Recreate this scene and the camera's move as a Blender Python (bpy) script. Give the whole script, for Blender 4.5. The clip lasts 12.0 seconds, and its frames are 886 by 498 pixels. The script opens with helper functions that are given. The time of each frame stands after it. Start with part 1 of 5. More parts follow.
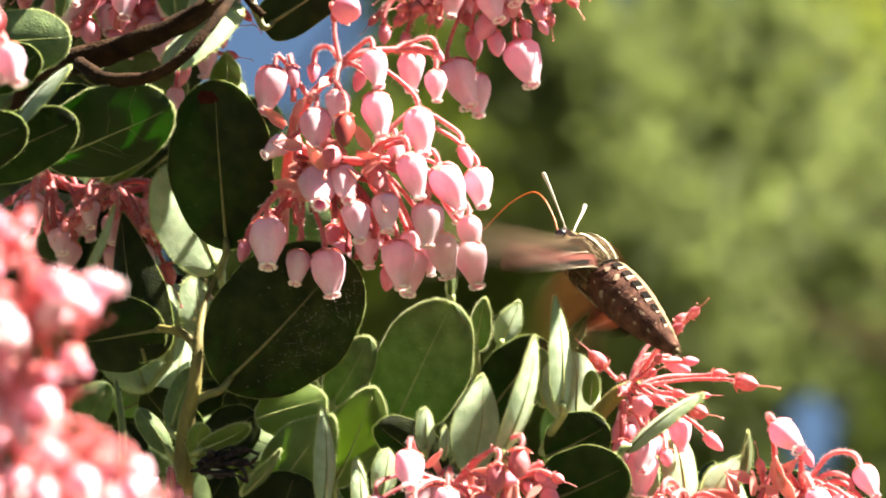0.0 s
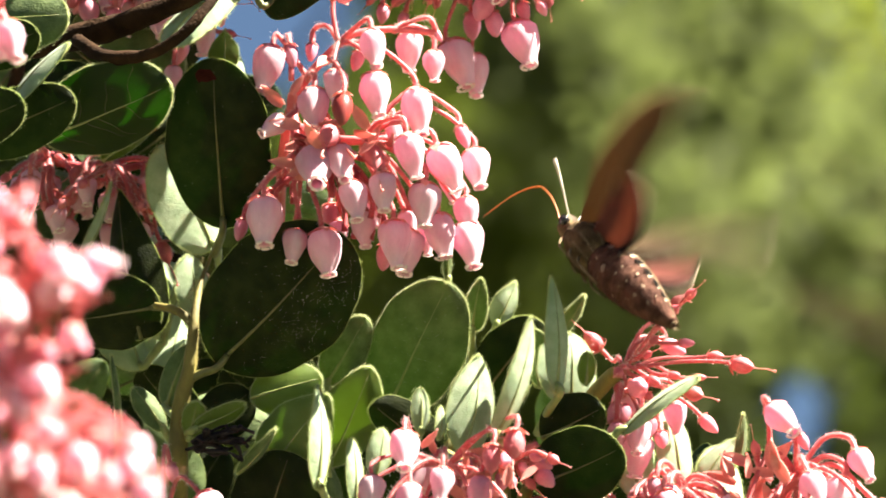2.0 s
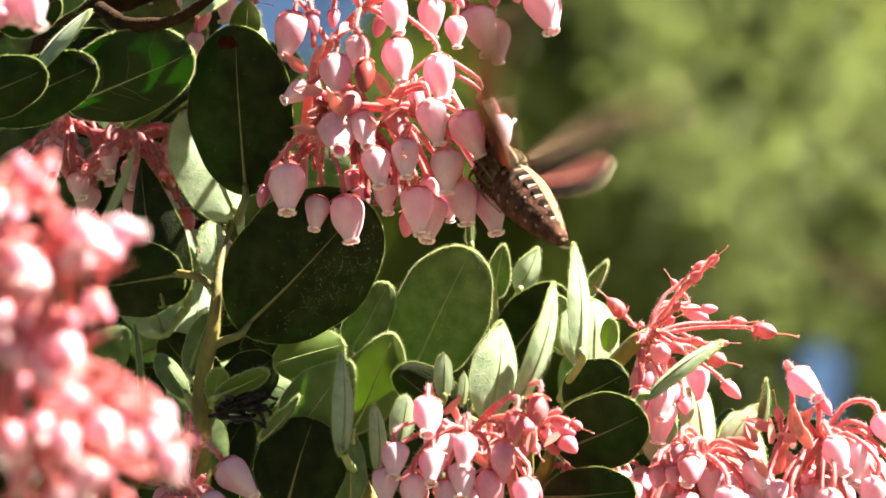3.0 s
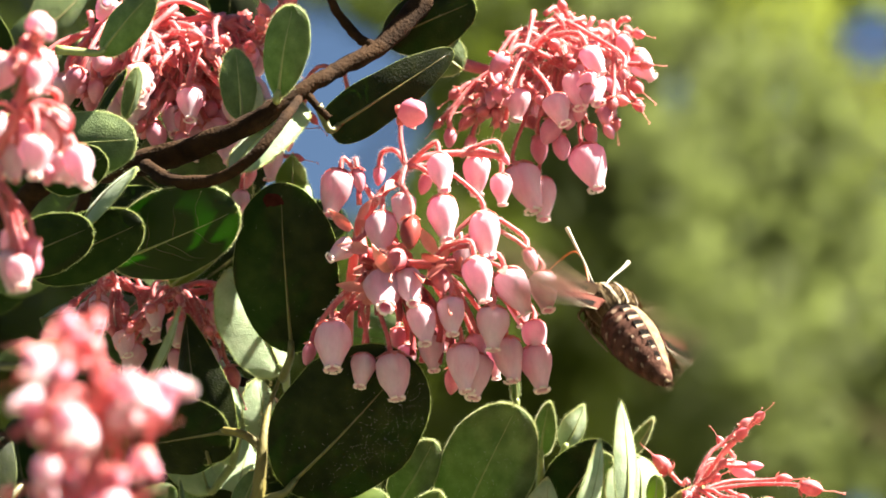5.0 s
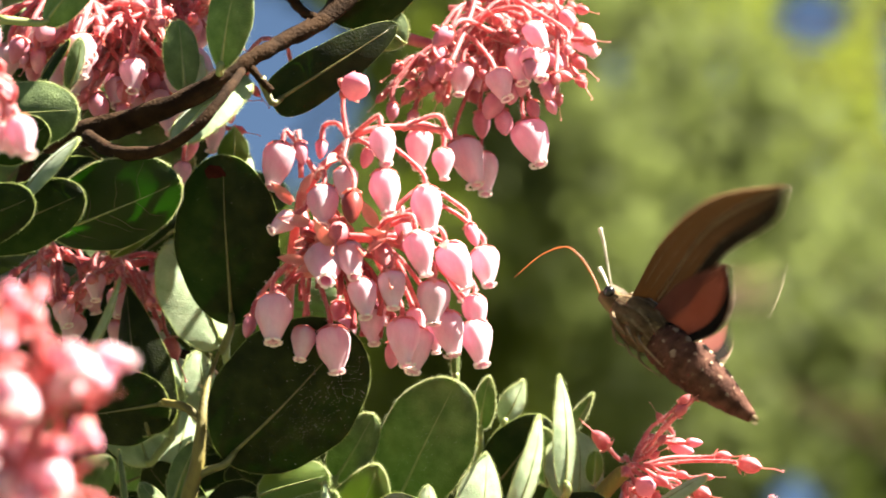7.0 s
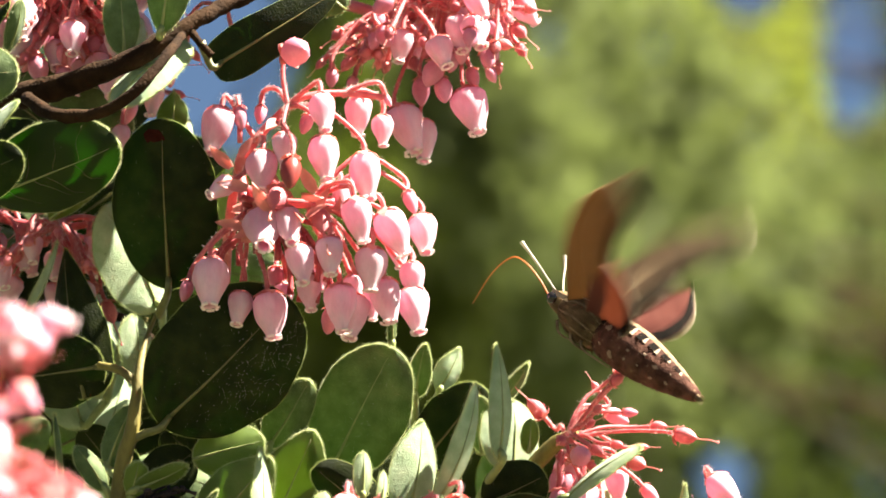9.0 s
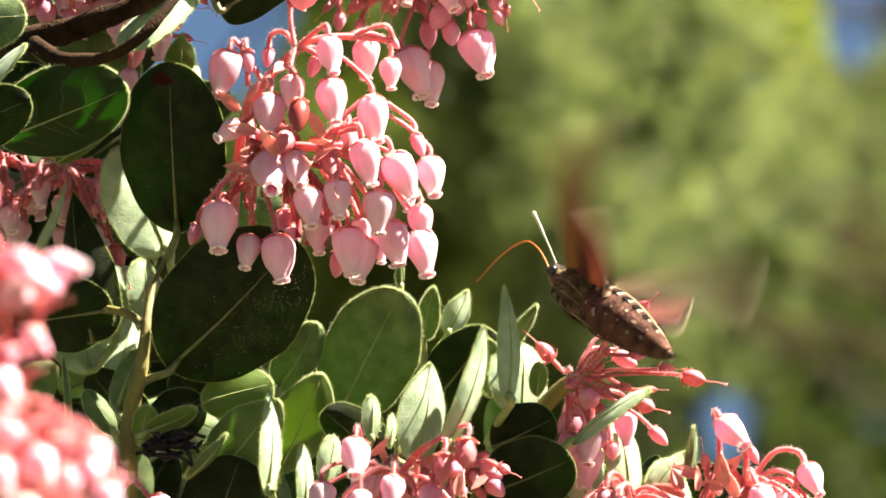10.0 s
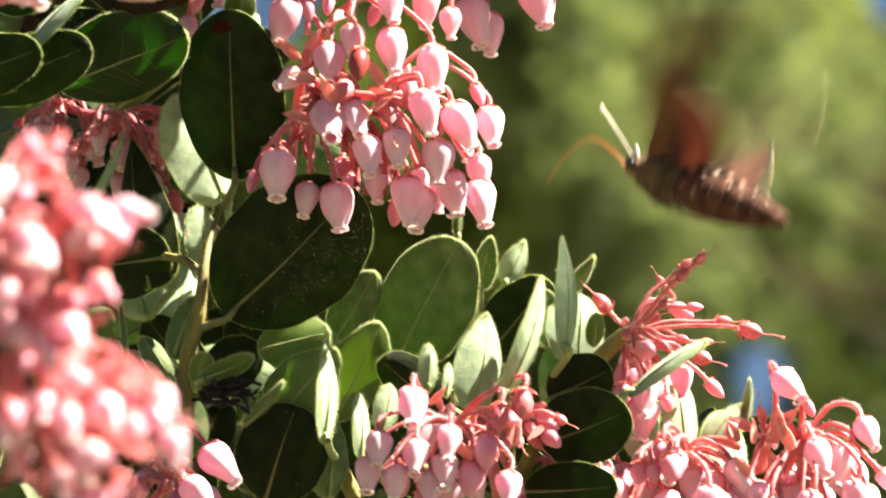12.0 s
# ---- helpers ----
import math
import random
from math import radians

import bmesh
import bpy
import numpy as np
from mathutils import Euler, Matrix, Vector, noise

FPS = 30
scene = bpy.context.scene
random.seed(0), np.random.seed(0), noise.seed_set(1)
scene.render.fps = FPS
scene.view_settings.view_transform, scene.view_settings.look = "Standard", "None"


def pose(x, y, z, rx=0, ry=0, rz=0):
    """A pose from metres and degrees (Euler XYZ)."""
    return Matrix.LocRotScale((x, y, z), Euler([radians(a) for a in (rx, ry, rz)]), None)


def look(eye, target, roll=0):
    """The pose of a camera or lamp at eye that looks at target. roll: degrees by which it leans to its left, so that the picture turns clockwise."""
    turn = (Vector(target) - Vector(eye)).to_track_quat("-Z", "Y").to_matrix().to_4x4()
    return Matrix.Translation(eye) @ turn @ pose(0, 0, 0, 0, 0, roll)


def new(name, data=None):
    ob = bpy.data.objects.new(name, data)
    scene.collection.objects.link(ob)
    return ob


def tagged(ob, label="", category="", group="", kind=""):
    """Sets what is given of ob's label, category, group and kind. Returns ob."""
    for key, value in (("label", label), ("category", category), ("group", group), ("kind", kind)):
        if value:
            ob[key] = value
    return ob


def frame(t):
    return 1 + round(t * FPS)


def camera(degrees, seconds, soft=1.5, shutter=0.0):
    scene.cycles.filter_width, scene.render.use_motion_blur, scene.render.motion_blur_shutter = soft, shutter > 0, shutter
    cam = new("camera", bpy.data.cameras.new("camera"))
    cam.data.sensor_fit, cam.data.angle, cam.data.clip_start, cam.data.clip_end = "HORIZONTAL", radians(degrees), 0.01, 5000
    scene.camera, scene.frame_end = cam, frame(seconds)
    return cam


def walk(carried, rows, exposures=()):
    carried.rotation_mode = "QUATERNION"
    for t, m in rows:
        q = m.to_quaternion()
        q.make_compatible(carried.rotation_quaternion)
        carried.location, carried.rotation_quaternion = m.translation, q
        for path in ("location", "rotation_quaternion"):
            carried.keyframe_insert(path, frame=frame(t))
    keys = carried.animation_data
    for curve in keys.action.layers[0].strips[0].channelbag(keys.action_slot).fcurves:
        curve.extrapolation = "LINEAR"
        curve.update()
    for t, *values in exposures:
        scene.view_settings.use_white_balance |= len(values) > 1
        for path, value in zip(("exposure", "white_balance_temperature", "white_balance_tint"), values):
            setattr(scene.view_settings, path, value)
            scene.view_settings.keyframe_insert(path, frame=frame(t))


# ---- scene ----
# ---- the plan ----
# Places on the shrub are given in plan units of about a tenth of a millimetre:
# x to the right, y down, and d metres behind the shrub's front plane.
UNIT = 0.000105
REACH = 1.18          # from the lens to the shrub's front plane
EYE = Vector((0.0, -REACH, 1.15))
TURN = Matrix.Rotation(radians(14), 3, 'X')       # the lens looks a little upwards
AHEAD = TURN @ Vector((0, 1, 0))


def at(x, y, d=0.0):
    k = (REACH + d) / REACH
    return EYE + TURN @ Vector(((x - 784) * UNIT * k, REACH + d, (441 - y) * UNIT * k))


def plan(p):
    """The plan place (x, y) in which a far point stands."""
    q = TURN.transposed() @ (Vector(p) - EYE)
    return 784 + q.x / q.y * REACH / UNIT, 441 - q.z / q.y * REACH / UNIT


# ---- camera ----
cam = camera(7.98, 12.0, soft=1.7, shutter=0.5)
cam.data.dof.use_dof = True
cam.data.dof.focus_distance = REACH
cam.data.dof.aperture_fstop = 31.0
cam.data.dof.aperture_blades = 0
# seconds, aim across, aim down, lean, sideways drift of the eye in millimetres
PATH = [
    (0.0, 784, 441, 0.0, 0.0),
    (0.5, 850.5, 476.8, 0.05, 0.3),
    (1.0, 889, 476.3, 0.2, 0.7),
    (1.5, 894, 508.1, 0.22, 1.0),
    (2.0, 790.1, 476.3, 0.42, 1.4),
    (2.5, 753.6, 504.8, 0.28, 1.7),
    (2.7, 752.3, 536.5, 0.32, 1.8),
    (4.3, 701.1, 465, 0.0, 2.7),
    (4.5, 682.6, 421, -0.15, 2.8),
    (5.0, 668.4, 258.2, 0.36, 3.1),
    (5.5, 656.7, 287.3, 0.4, 3.3),
    (6.0, 707.5, 362, 0.79, 3.6),
    (6.5, 702.2, 301, 0.86, 3.9),
    (7.0, 772.7, 303.2, 0.78, 4.1),
    (7.5, 844.1, 391.8, 1.15, 4.4),
    (7.7, 874.9, 414.6, 1.04, 4.5),
    (9.3, 884.1, 353.4, 1.38, 5.4),
    (9.5, 876.1, 388.1, 1.34, 5.5),
    (10.0, 872.1, 460.3, 1.21, 6.7),
    (10.5, 875.7, 440.2, 1.41, 7.9),
    (11.0, 833.2, 388.9, 1.48, 9.1),
    (11.5, 718.6, 470.7, 1.59, 10.3),
    (12.0, 772.2, 552, 1.85, 11.5),
]
walk(cam, [(t, look(EYE + Vector((-e * 0.001, 0, 0)), at(x, y), lean)) for t, x, y, lean, e in PATH],
     [(0.0, 3.12), (12.0, 3.12)])

# ---- light ----
SUN = Vector((0.54, -0.07, 0.84)).normalized()     # towards the sun
world = bpy.data.worlds.new("sky")
scene.world = world
world.use_nodes = True
wn = world.node_tree.nodes
sky = wn.new("ShaderNodeTexSky")
sky.sky_type = "NISHITA"
sky.sun_disc = False
sky.dust_density = 0.05
sky.ozone_density = 3.5
sky.altitude = 800
sky.sun_elevation = math.asin(SUN.z)
sky.sun_rotation = math.atan2(SUN.x, SUN.y)
world.node_tree.links.new(sky.outputs[0], wn["Background"].inputs[0])
wn["Background"].inputs[1].default_value = 0.0112
sun = new("sun", bpy.data.lights.new("sun", "SUN"))
sun.data.energy = 5.0
sun.data.angle = radians(0.53)
sun.data.color = (1.0, 0.94, 0.80)
sun.matrix_world = look((2, 2, 6), Vector((2, 2, 6)) - SUN)

# ---- materials ----
def material(name, a, b, rough=0.5, glow_through=0.0, through_col=None, scale=300.0, fine=2500.0, bump=0.15,
             stretch=(1, 1, 1), sheen=0.0, spec=0.5, spots=None, per_piece=0.12, ramp=None, metal=0.0, depth=0.0004):
    """A surface with colour a to b by noise, a finer grain, relief, and light passing through thin tissue."""
    m = bpy.data.materials.new(name)
    m.use_nodes = True
    nt = m.node_tree
    nodes, link = nt.nodes, nt.links.new
    bsdf, out = nodes["Principled BSDF"], nodes["Material Output"]
    tc = nodes.new("ShaderNodeTexCoord")
    mp = nodes.new("ShaderNodeMapping")
    mp.inputs["Scale"].default_value = stretch
    link(tc.outputs["Object"], mp.inputs[0])
    n1 = nodes.new("ShaderNodeTexNoise")
    n1.inputs["Scale"].default_value = scale
    n1.inputs["Detail"].default_value = 4
    link(mp.outputs[0], n1.inputs[0])
    n2 = nodes.new("ShaderNodeTexNoise")
    n2.inputs["Scale"].default_value = fine
    n2.inputs["Detail"].default_value = 2
    link(mp.outputs[0], n2.inputs[0])
    cr = nodes.new("ShaderNodeValToRGB")
    cr.color_ramp.elements[0].position, cr.color_ramp.elements[1].position = 0.35, 0.65
    cr.color_ramp.elements[0].color, cr.color_ramp.elements[1].color = (*a, 1), (*b, 1)
    link(n1.outputs[0], cr.inputs[0])
    col = cr.outputs[0]
    if ramp:      # a second colour towards the mouth of the flower, along the local z
        sep = nodes.new("ShaderNodeSeparateXYZ")
        link(tc.outputs["Object"], sep.inputs[0])
        mr = nodes.new("ShaderNodeMapRange")
        mr.inputs[1].default_value, mr.inputs[2].default_value = ramp[0], ramp[1]
        link(sep.outputs[2], mr.inputs[0])
        mx = nodes.new("ShaderNodeMix")
        mx.data_type = "RGBA"
        link(mr.outputs[0], mx.inputs[0])
        link(col, mx.inputs[6])
        mx.inputs[7].default_value = (*ramp[2], 1)
        col = mx.outputs[2]
    if spots:     # small flecks
        vo = nodes.new("ShaderNodeTexNoise")
        vo.inputs["Scale"].default_value = spots[0]
        link(mp.outputs[0], vo.inputs[0])
        th = nodes.new("ShaderNodeMapRange")
        th.inputs[1].default_value, th.inputs[2].default_value = spots[1], spots[1] + 0.05
        link(vo.outputs[0], th.inputs[0])
        mx = nodes.new("ShaderNodeMix")
        mx.data_type = "RGBA"
        link(th.outputs[0], mx.inputs[0])
        link(col, mx.inputs[6])
        mx.inputs[7].default_value = (*spots[2], 1)
        col = mx.outputs[2]
    oi = nodes.new("ShaderNodeObjectInfo")
    vr = nodes.new("ShaderNodeMapRange")
    vr.inputs[3].default_value, vr.inputs[4].default_value = 1 - per_piece, 1 + per_piece
    link(oi.outputs["Random"], vr.inputs[0])
    hs = nodes.new("ShaderNodeHueSaturation")
    link(vr.outputs[0], hs.inputs["Value"])
    link(col, hs.inputs["Color"])
    g = nodes.new("ShaderNodeMapRange")
    g.inputs[3].default_value, g.inputs[4].default_value = 0.82, 1.18
    link(n2.outputs[0], g.inputs[0])
    h2 = nodes.new("ShaderNodeHueSaturation")
    link(g.outputs[0], h2.inputs["Value"])
    link(hs.outputs[0], h2.inputs["Color"])
    link(h2.outputs[0], bsdf.inputs["Base Color"])
    bsdf.inputs["Roughness"].default_value = rough
    bsdf.inputs["Metallic"].default_value = metal
    bsdf.inputs["Specular IOR Level"].default_value = spec
    if sheen:
        bsdf.inputs["Sheen Weight"].default_value = sheen
    if bump:
        bp = nodes.new("ShaderNodeBump")
        bp.inputs["Strength"].default_value = bump
        bp.inputs["Distance"].default_value = depth
        add = nodes.new("ShaderNodeMath")
        link(n1.outputs[0], add.inputs[0])
        link(n2.outputs[0], add.inputs[1])
        link(add.outputs[0], bp.inputs["Height"])
        link(bp.outputs[0], bsdf.inputs["Normal"])
    if glow_through:
        tr = nodes.new("ShaderNodeBsdfTranslucent")
        if through_col:
            tr.inputs[0].default_value = (*through_col, 1)
        else:
            link(h2.outputs[0], tr.inputs[0])
        mix = nodes.new("ShaderNodeMixShader")
        mix.inputs[0].default_value = glow_through
        link(bsdf.outputs[0], mix.inputs[1])
        link(tr.outputs[0], mix.inputs[2])
        link(mix.outputs[0], out.inputs[0])
    return m


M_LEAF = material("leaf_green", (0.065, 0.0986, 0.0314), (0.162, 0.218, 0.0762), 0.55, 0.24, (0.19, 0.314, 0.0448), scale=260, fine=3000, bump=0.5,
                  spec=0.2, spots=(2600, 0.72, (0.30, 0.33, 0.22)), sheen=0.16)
# leaves seen from their shaded side: the shade is put into the colour
M_LEAF_SHADED = material("leaf_shaded_green", (0.0075, 0.0105, 0.0018), (0.021, 0.027, 0.0052), 0.5, 0.16, (0.064, 0.192, 0.0096), scale=240,
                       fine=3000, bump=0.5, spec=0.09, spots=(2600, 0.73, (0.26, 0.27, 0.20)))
# same shade in the dark base; extra translucency gives the sunlit patches
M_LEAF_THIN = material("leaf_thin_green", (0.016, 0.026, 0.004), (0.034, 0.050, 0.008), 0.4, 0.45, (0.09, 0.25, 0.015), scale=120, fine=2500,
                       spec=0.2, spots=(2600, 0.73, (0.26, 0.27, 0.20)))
# sunlit leaves: grey-green, with the brightness of full sun added to the colour
M_LEAF_SUNLIT = material("leaf_sunlit_grey_green", (0.252, 0.33, 0.186), (0.432, 0.504, 0.312), 0.6, 0.30, (0.504, 0.636, 0.24), scale=300, fine=3500, bump=0.4,
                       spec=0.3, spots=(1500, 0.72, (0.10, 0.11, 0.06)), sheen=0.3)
M_LEAF_LIME = material("leaf_lime", (0.10, 0.15, 0.02), (0.15, 0.22, 0.035), 0.5, 0.45, (0.30, 0.42, 0.06), scale=200, fine=3000)
M_LEAF_MID = material("leaf_mid_green", (0.112, 0.155, 0.0403), (0.174, 0.23, 0.0672), 0.55, 0.36, (0.314, 0.47, 0.0672), scale=200, fine=3000, spec=0.15,
                      spots=(2600, 0.72, (0.28, 0.30, 0.18)), sheen=0.15)
M_MARGIN = material("leaf_margin", (0.36, 0.40, 0.17), (0.48, 0.52, 0.27), 0.6, 0.5, (0.60, 0.66, 0.30), scale=500, bump=0)
M_MARGIN_DIM = material("leaf_margin_shaded", (0.22, 0.27, 0.07), (0.32, 0.37, 0.12), 0.6, 0.45, (0.46, 0.54, 0.14), scale=500, bump=0)
M_RIB = material("leaf_rib", (0.17, 0.20, 0.06), (0.25, 0.27, 0.09), 0.5, scale=400, bump=0.1)
M_BELL = material("petal_pink", (0.73, 0.45, 0.52), (0.82, 0.67, 0.71), 0.6, 0.42, (0.88, 0.39, 0.56), scale=1.3, fine=9, stretch=(2.2, 2.2, 0.6),
                  ramp=(-0.55, -1.0, (0.82, 0.66, 0.68)), bump=0, spec=0.2, sheen=0.05, per_piece=0.10)
M_LIP = material("petal_lip", (0.88, 0.72, 0.70), (0.90, 0.78, 0.75), 0.45, 0.35, None, scale=2, fine=14, bump=0)
M_BUD = material("bud_rose", (0.60, 0.17, 0.25), (0.74, 0.30, 0.38), 0.5, 0.25, (0.86, 0.34, 0.40), scale=2, fine=14, bump=0)
M_OVARY = material("ovary_red", (0.46, 0.085, 0.11), (0.66, 0.20, 0.21), 0.5, 0.25, (0.8, 0.22, 0.22), scale=2, fine=14, bump=0)
M_BUD_RED = material("bud_dark_red", (0.20, 0.025, 0.02), (0.28, 0.04, 0.03), 0.4, 0.15, (0.5, 0.05, 0.03), scale=3, fine=20, bump=0)
M_STEM = material("stalk_red", (0.46, 0.085, 0.095), (0.64, 0.20, 0.20), 0.5, 0.28, (0.82, 0.20, 0.21), scale=400, fine=3000, per_piece=0.15)
M_STEM_DEEP = material("stalk_deep_red", (0.28, 0.030, 0.040), (0.46, 0.085, 0.09), 0.45, 0.2, (0.7, 0.10, 0.10), scale=400, fine=3000, per_piece=0.2)
M_HAIR = material("stalk_hair", (0.85, 0.62, 0.56), (0.9, 0.75, 0.68), 0.6, 0.5, (0.9, 0.75, 0.7), scale=500, bump=0)
M_BRACT = material("bract_salmon", (0.60, 0.21, 0.18), (0.76, 0.38, 0.33), 0.5, 0.35, (0.88, 0.36, 0.31), scale=400, fine=2500)
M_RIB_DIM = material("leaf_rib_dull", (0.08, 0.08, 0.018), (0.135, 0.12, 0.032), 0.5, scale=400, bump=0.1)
M_TWIG = material("twig_olive", (0.10, 0.078, 0.013), (0.22, 0.175, 0.03), 0.7, scale=300, fine=2000, stretch=(1, 1, 0.4), bump=0.4)
M_BARK = material("bark_brown", (0.0132, 0.006, 0.0024), (0.0372, 0.018, 0.0072), 0.9, scale=180, fine=1500, bump=0.8, spec=0.1)
M_SPOT = material("leaf_spot", (0.022, 0.004, 0.003), (0.036, 0.008, 0.005), 0.7, scale=900, bump=0.2, spec=0.03)
M_SUN_SPECK = material("sunlit_speck", (0.55, 0.53, 0.44), (0.7, 0.68, 0.6), 0.9, scale=900, bump=0)
M_DRY = material("dry_bloom", (0.0075, 0.005, 0.005), (0.035, 0.025, 0.025), 0.8, scale=600, fine=3000, bump=0.5, spec=0.15)


# ---- mesh tools ----
class Shape:
    """Collects vertices and faces for one mesh."""

    def __init__(self):
        self.v, self.f = [], []

    def add(self, verts, faces):
        k = len(self.v)
        self.v += [tuple(p) for p in verts]
        self.f += [tuple(i + k for i in q) for q in faces]

    def mesh(self, name, smooth=True):
        me = bpy.data.meshes.new(name)
        me.from_pydata(self.v, [], self.f)
        me.update()
        if smooth:
            me.polygons.foreach_set("use_smooth", [True] * len(me.polygons))
        return me


def part(name, shape, mat, parent, label="", m=None):
    """One mesh object under a thing or a part; m is its pose in the parent's space."""
    me = shape if isinstance(shape, bpy.types.Mesh) else shape.mesh(name)
    if not me.materials:
        me.materials.append(mat)
    ob = new(name, me)
    ob.parent = parent
    if m is not None:
        ob.matrix_basis = m
    return tagged(ob, label)


def thing(name, place, label, category, group="", kind=""):
    ob = new(name)
    ob.empty_display_size = 0.005
    ob.location = place
    return tagged(ob, label, category, group, kind)


def curve_points(pts, n):
    """A smooth run of n points through pts (Catmull-Rom)."""
    p = [Vector(q) for q in pts]
    p = [2 * p[0] - p[1]] + p + [2 * p[-1] - p[-2]]
    out = []
    spans = len(p) - 3
    for i in range(n):
        u = i / (n - 1) * spans
        k = min(int(u), spans - 1)
        t = u - k
        a, b, c, d = p[k:k + 4]
        out.append(0.5 * (2 * b + (c - a) * t + (2 * a - 5 * b + 4 * c - d) * t * t + (3 * b - a - 3 * c + d) * t ** 3))
    return out


def tube(shape, pts, radii, sides=7, flat=1.0, bump=0.0):
    """A tube along pts with a radius at each point, closed at both ends."""
    n = len(pts)
    if not hasattr(radii, "__len__"):
        radii = [radii] * n
    up = Vector((0.31, -0.9, 0.29))
    verts, faces = [], []
    for i, p in enumerate(pts):
        d = (pts[min(i + 1, n - 1)] - pts[max(i - 1, 0)])
        d = d.normalized() if d.length > 1e-9 else Vector((0, 0, 1))
        s = d.cross(up)
        s = s.normalized() if s.length > 1e-4 else Vector((1, 0, 0))
        w = s.cross(d)
        up = w
        for j in range(sides):
            a = 2 * math.pi * j / sides
            r = radii[i] * (1 + (random.uniform(-bump, bump) if bump else 0))
            verts.append(p + s * (math.cos(a) * r) + w * (math.sin(a) * r * flat))
    for i in range(n - 1):
        for j in range(sides):
            k = (j + 1) % sides
            faces.append((i * sides + j, i * sides + k, (i + 1) * sides + k, (i + 1) * sides + j))
    faces.append(tuple(range(sides))[::-1])
    faces.append(tuple(range((n - 1) * sides, n * sides)))
    shape.add(verts, faces)


def lathe(shape, profile, sides=14, axis_bend=0.0, wobble=None):
    """Turns (radius, z) pairs round the z axis."""
    verts, faces = [], []
    for i, (r, z) in enumerate(profile):
        for j in range(sides):
            a = 2 * math.pi * j / sides
            k = wobble(a, z) if wobble else 1.0
            verts.append((r * k * math.cos(a) + axis_bend * z * z, r * k * math.sin(a), z))
    for i in range(len(profile) - 1):
        for j in range(sides):
            k = (j + 1) % sides
            faces.append((i * sides + j, (i + 1) * sides + j, (i + 1) * sides + k, i * sides + k))
    shape.add(verts, faces)


def hairs(shape, pts, length, width, count, radius=0.0, rng=random):
    """Fine straight hairs standing off a run of points."""
    n = len(pts)
    for _ in range(count):
        u = rng.uniform(0, n - 1.001)
        k = int(u)
        p = pts[k].lerp(pts[k + 1], u - k)
        d = Vector((rng.gauss(0, 1), rng.gauss(0, 1), rng.gauss(0, 1)))
        t = (pts[k + 1] - pts[k])
        if t.length > 1e-9:
            t.normalize()
            d -= t * d.dot(t) * 0.8
        d.normalize()
        s = d.cross(Vector((0.2, -1, 0.1))).normalized() * width
        a = p + d * radius * 0.8
        tip = p + d * (radius + length * rng.uniform(0.5, 1.2)) + t * length * rng.uniform(-0.3, 0.3)
        shape.add([a - s, a + s, tip], [(0, 1, 2)])


def basis(origin, along, facing, roll=0.0):
    """A pose whose y runs along, whose z faces as near to facing as it can, turned by roll degrees about y."""
    y = along.normalized()
    z = facing - y * facing.dot(y)
    z = z.normalized() if z.length > 1e-5 else y.orthogonal().normalized()
    x = y.cross(z)
    m = Matrix((x, y, z)).transposed().to_4x4()
    return Matrix.Translation(origin) @ m @ Matrix.Rotation(radians(roll), 4, "Y")


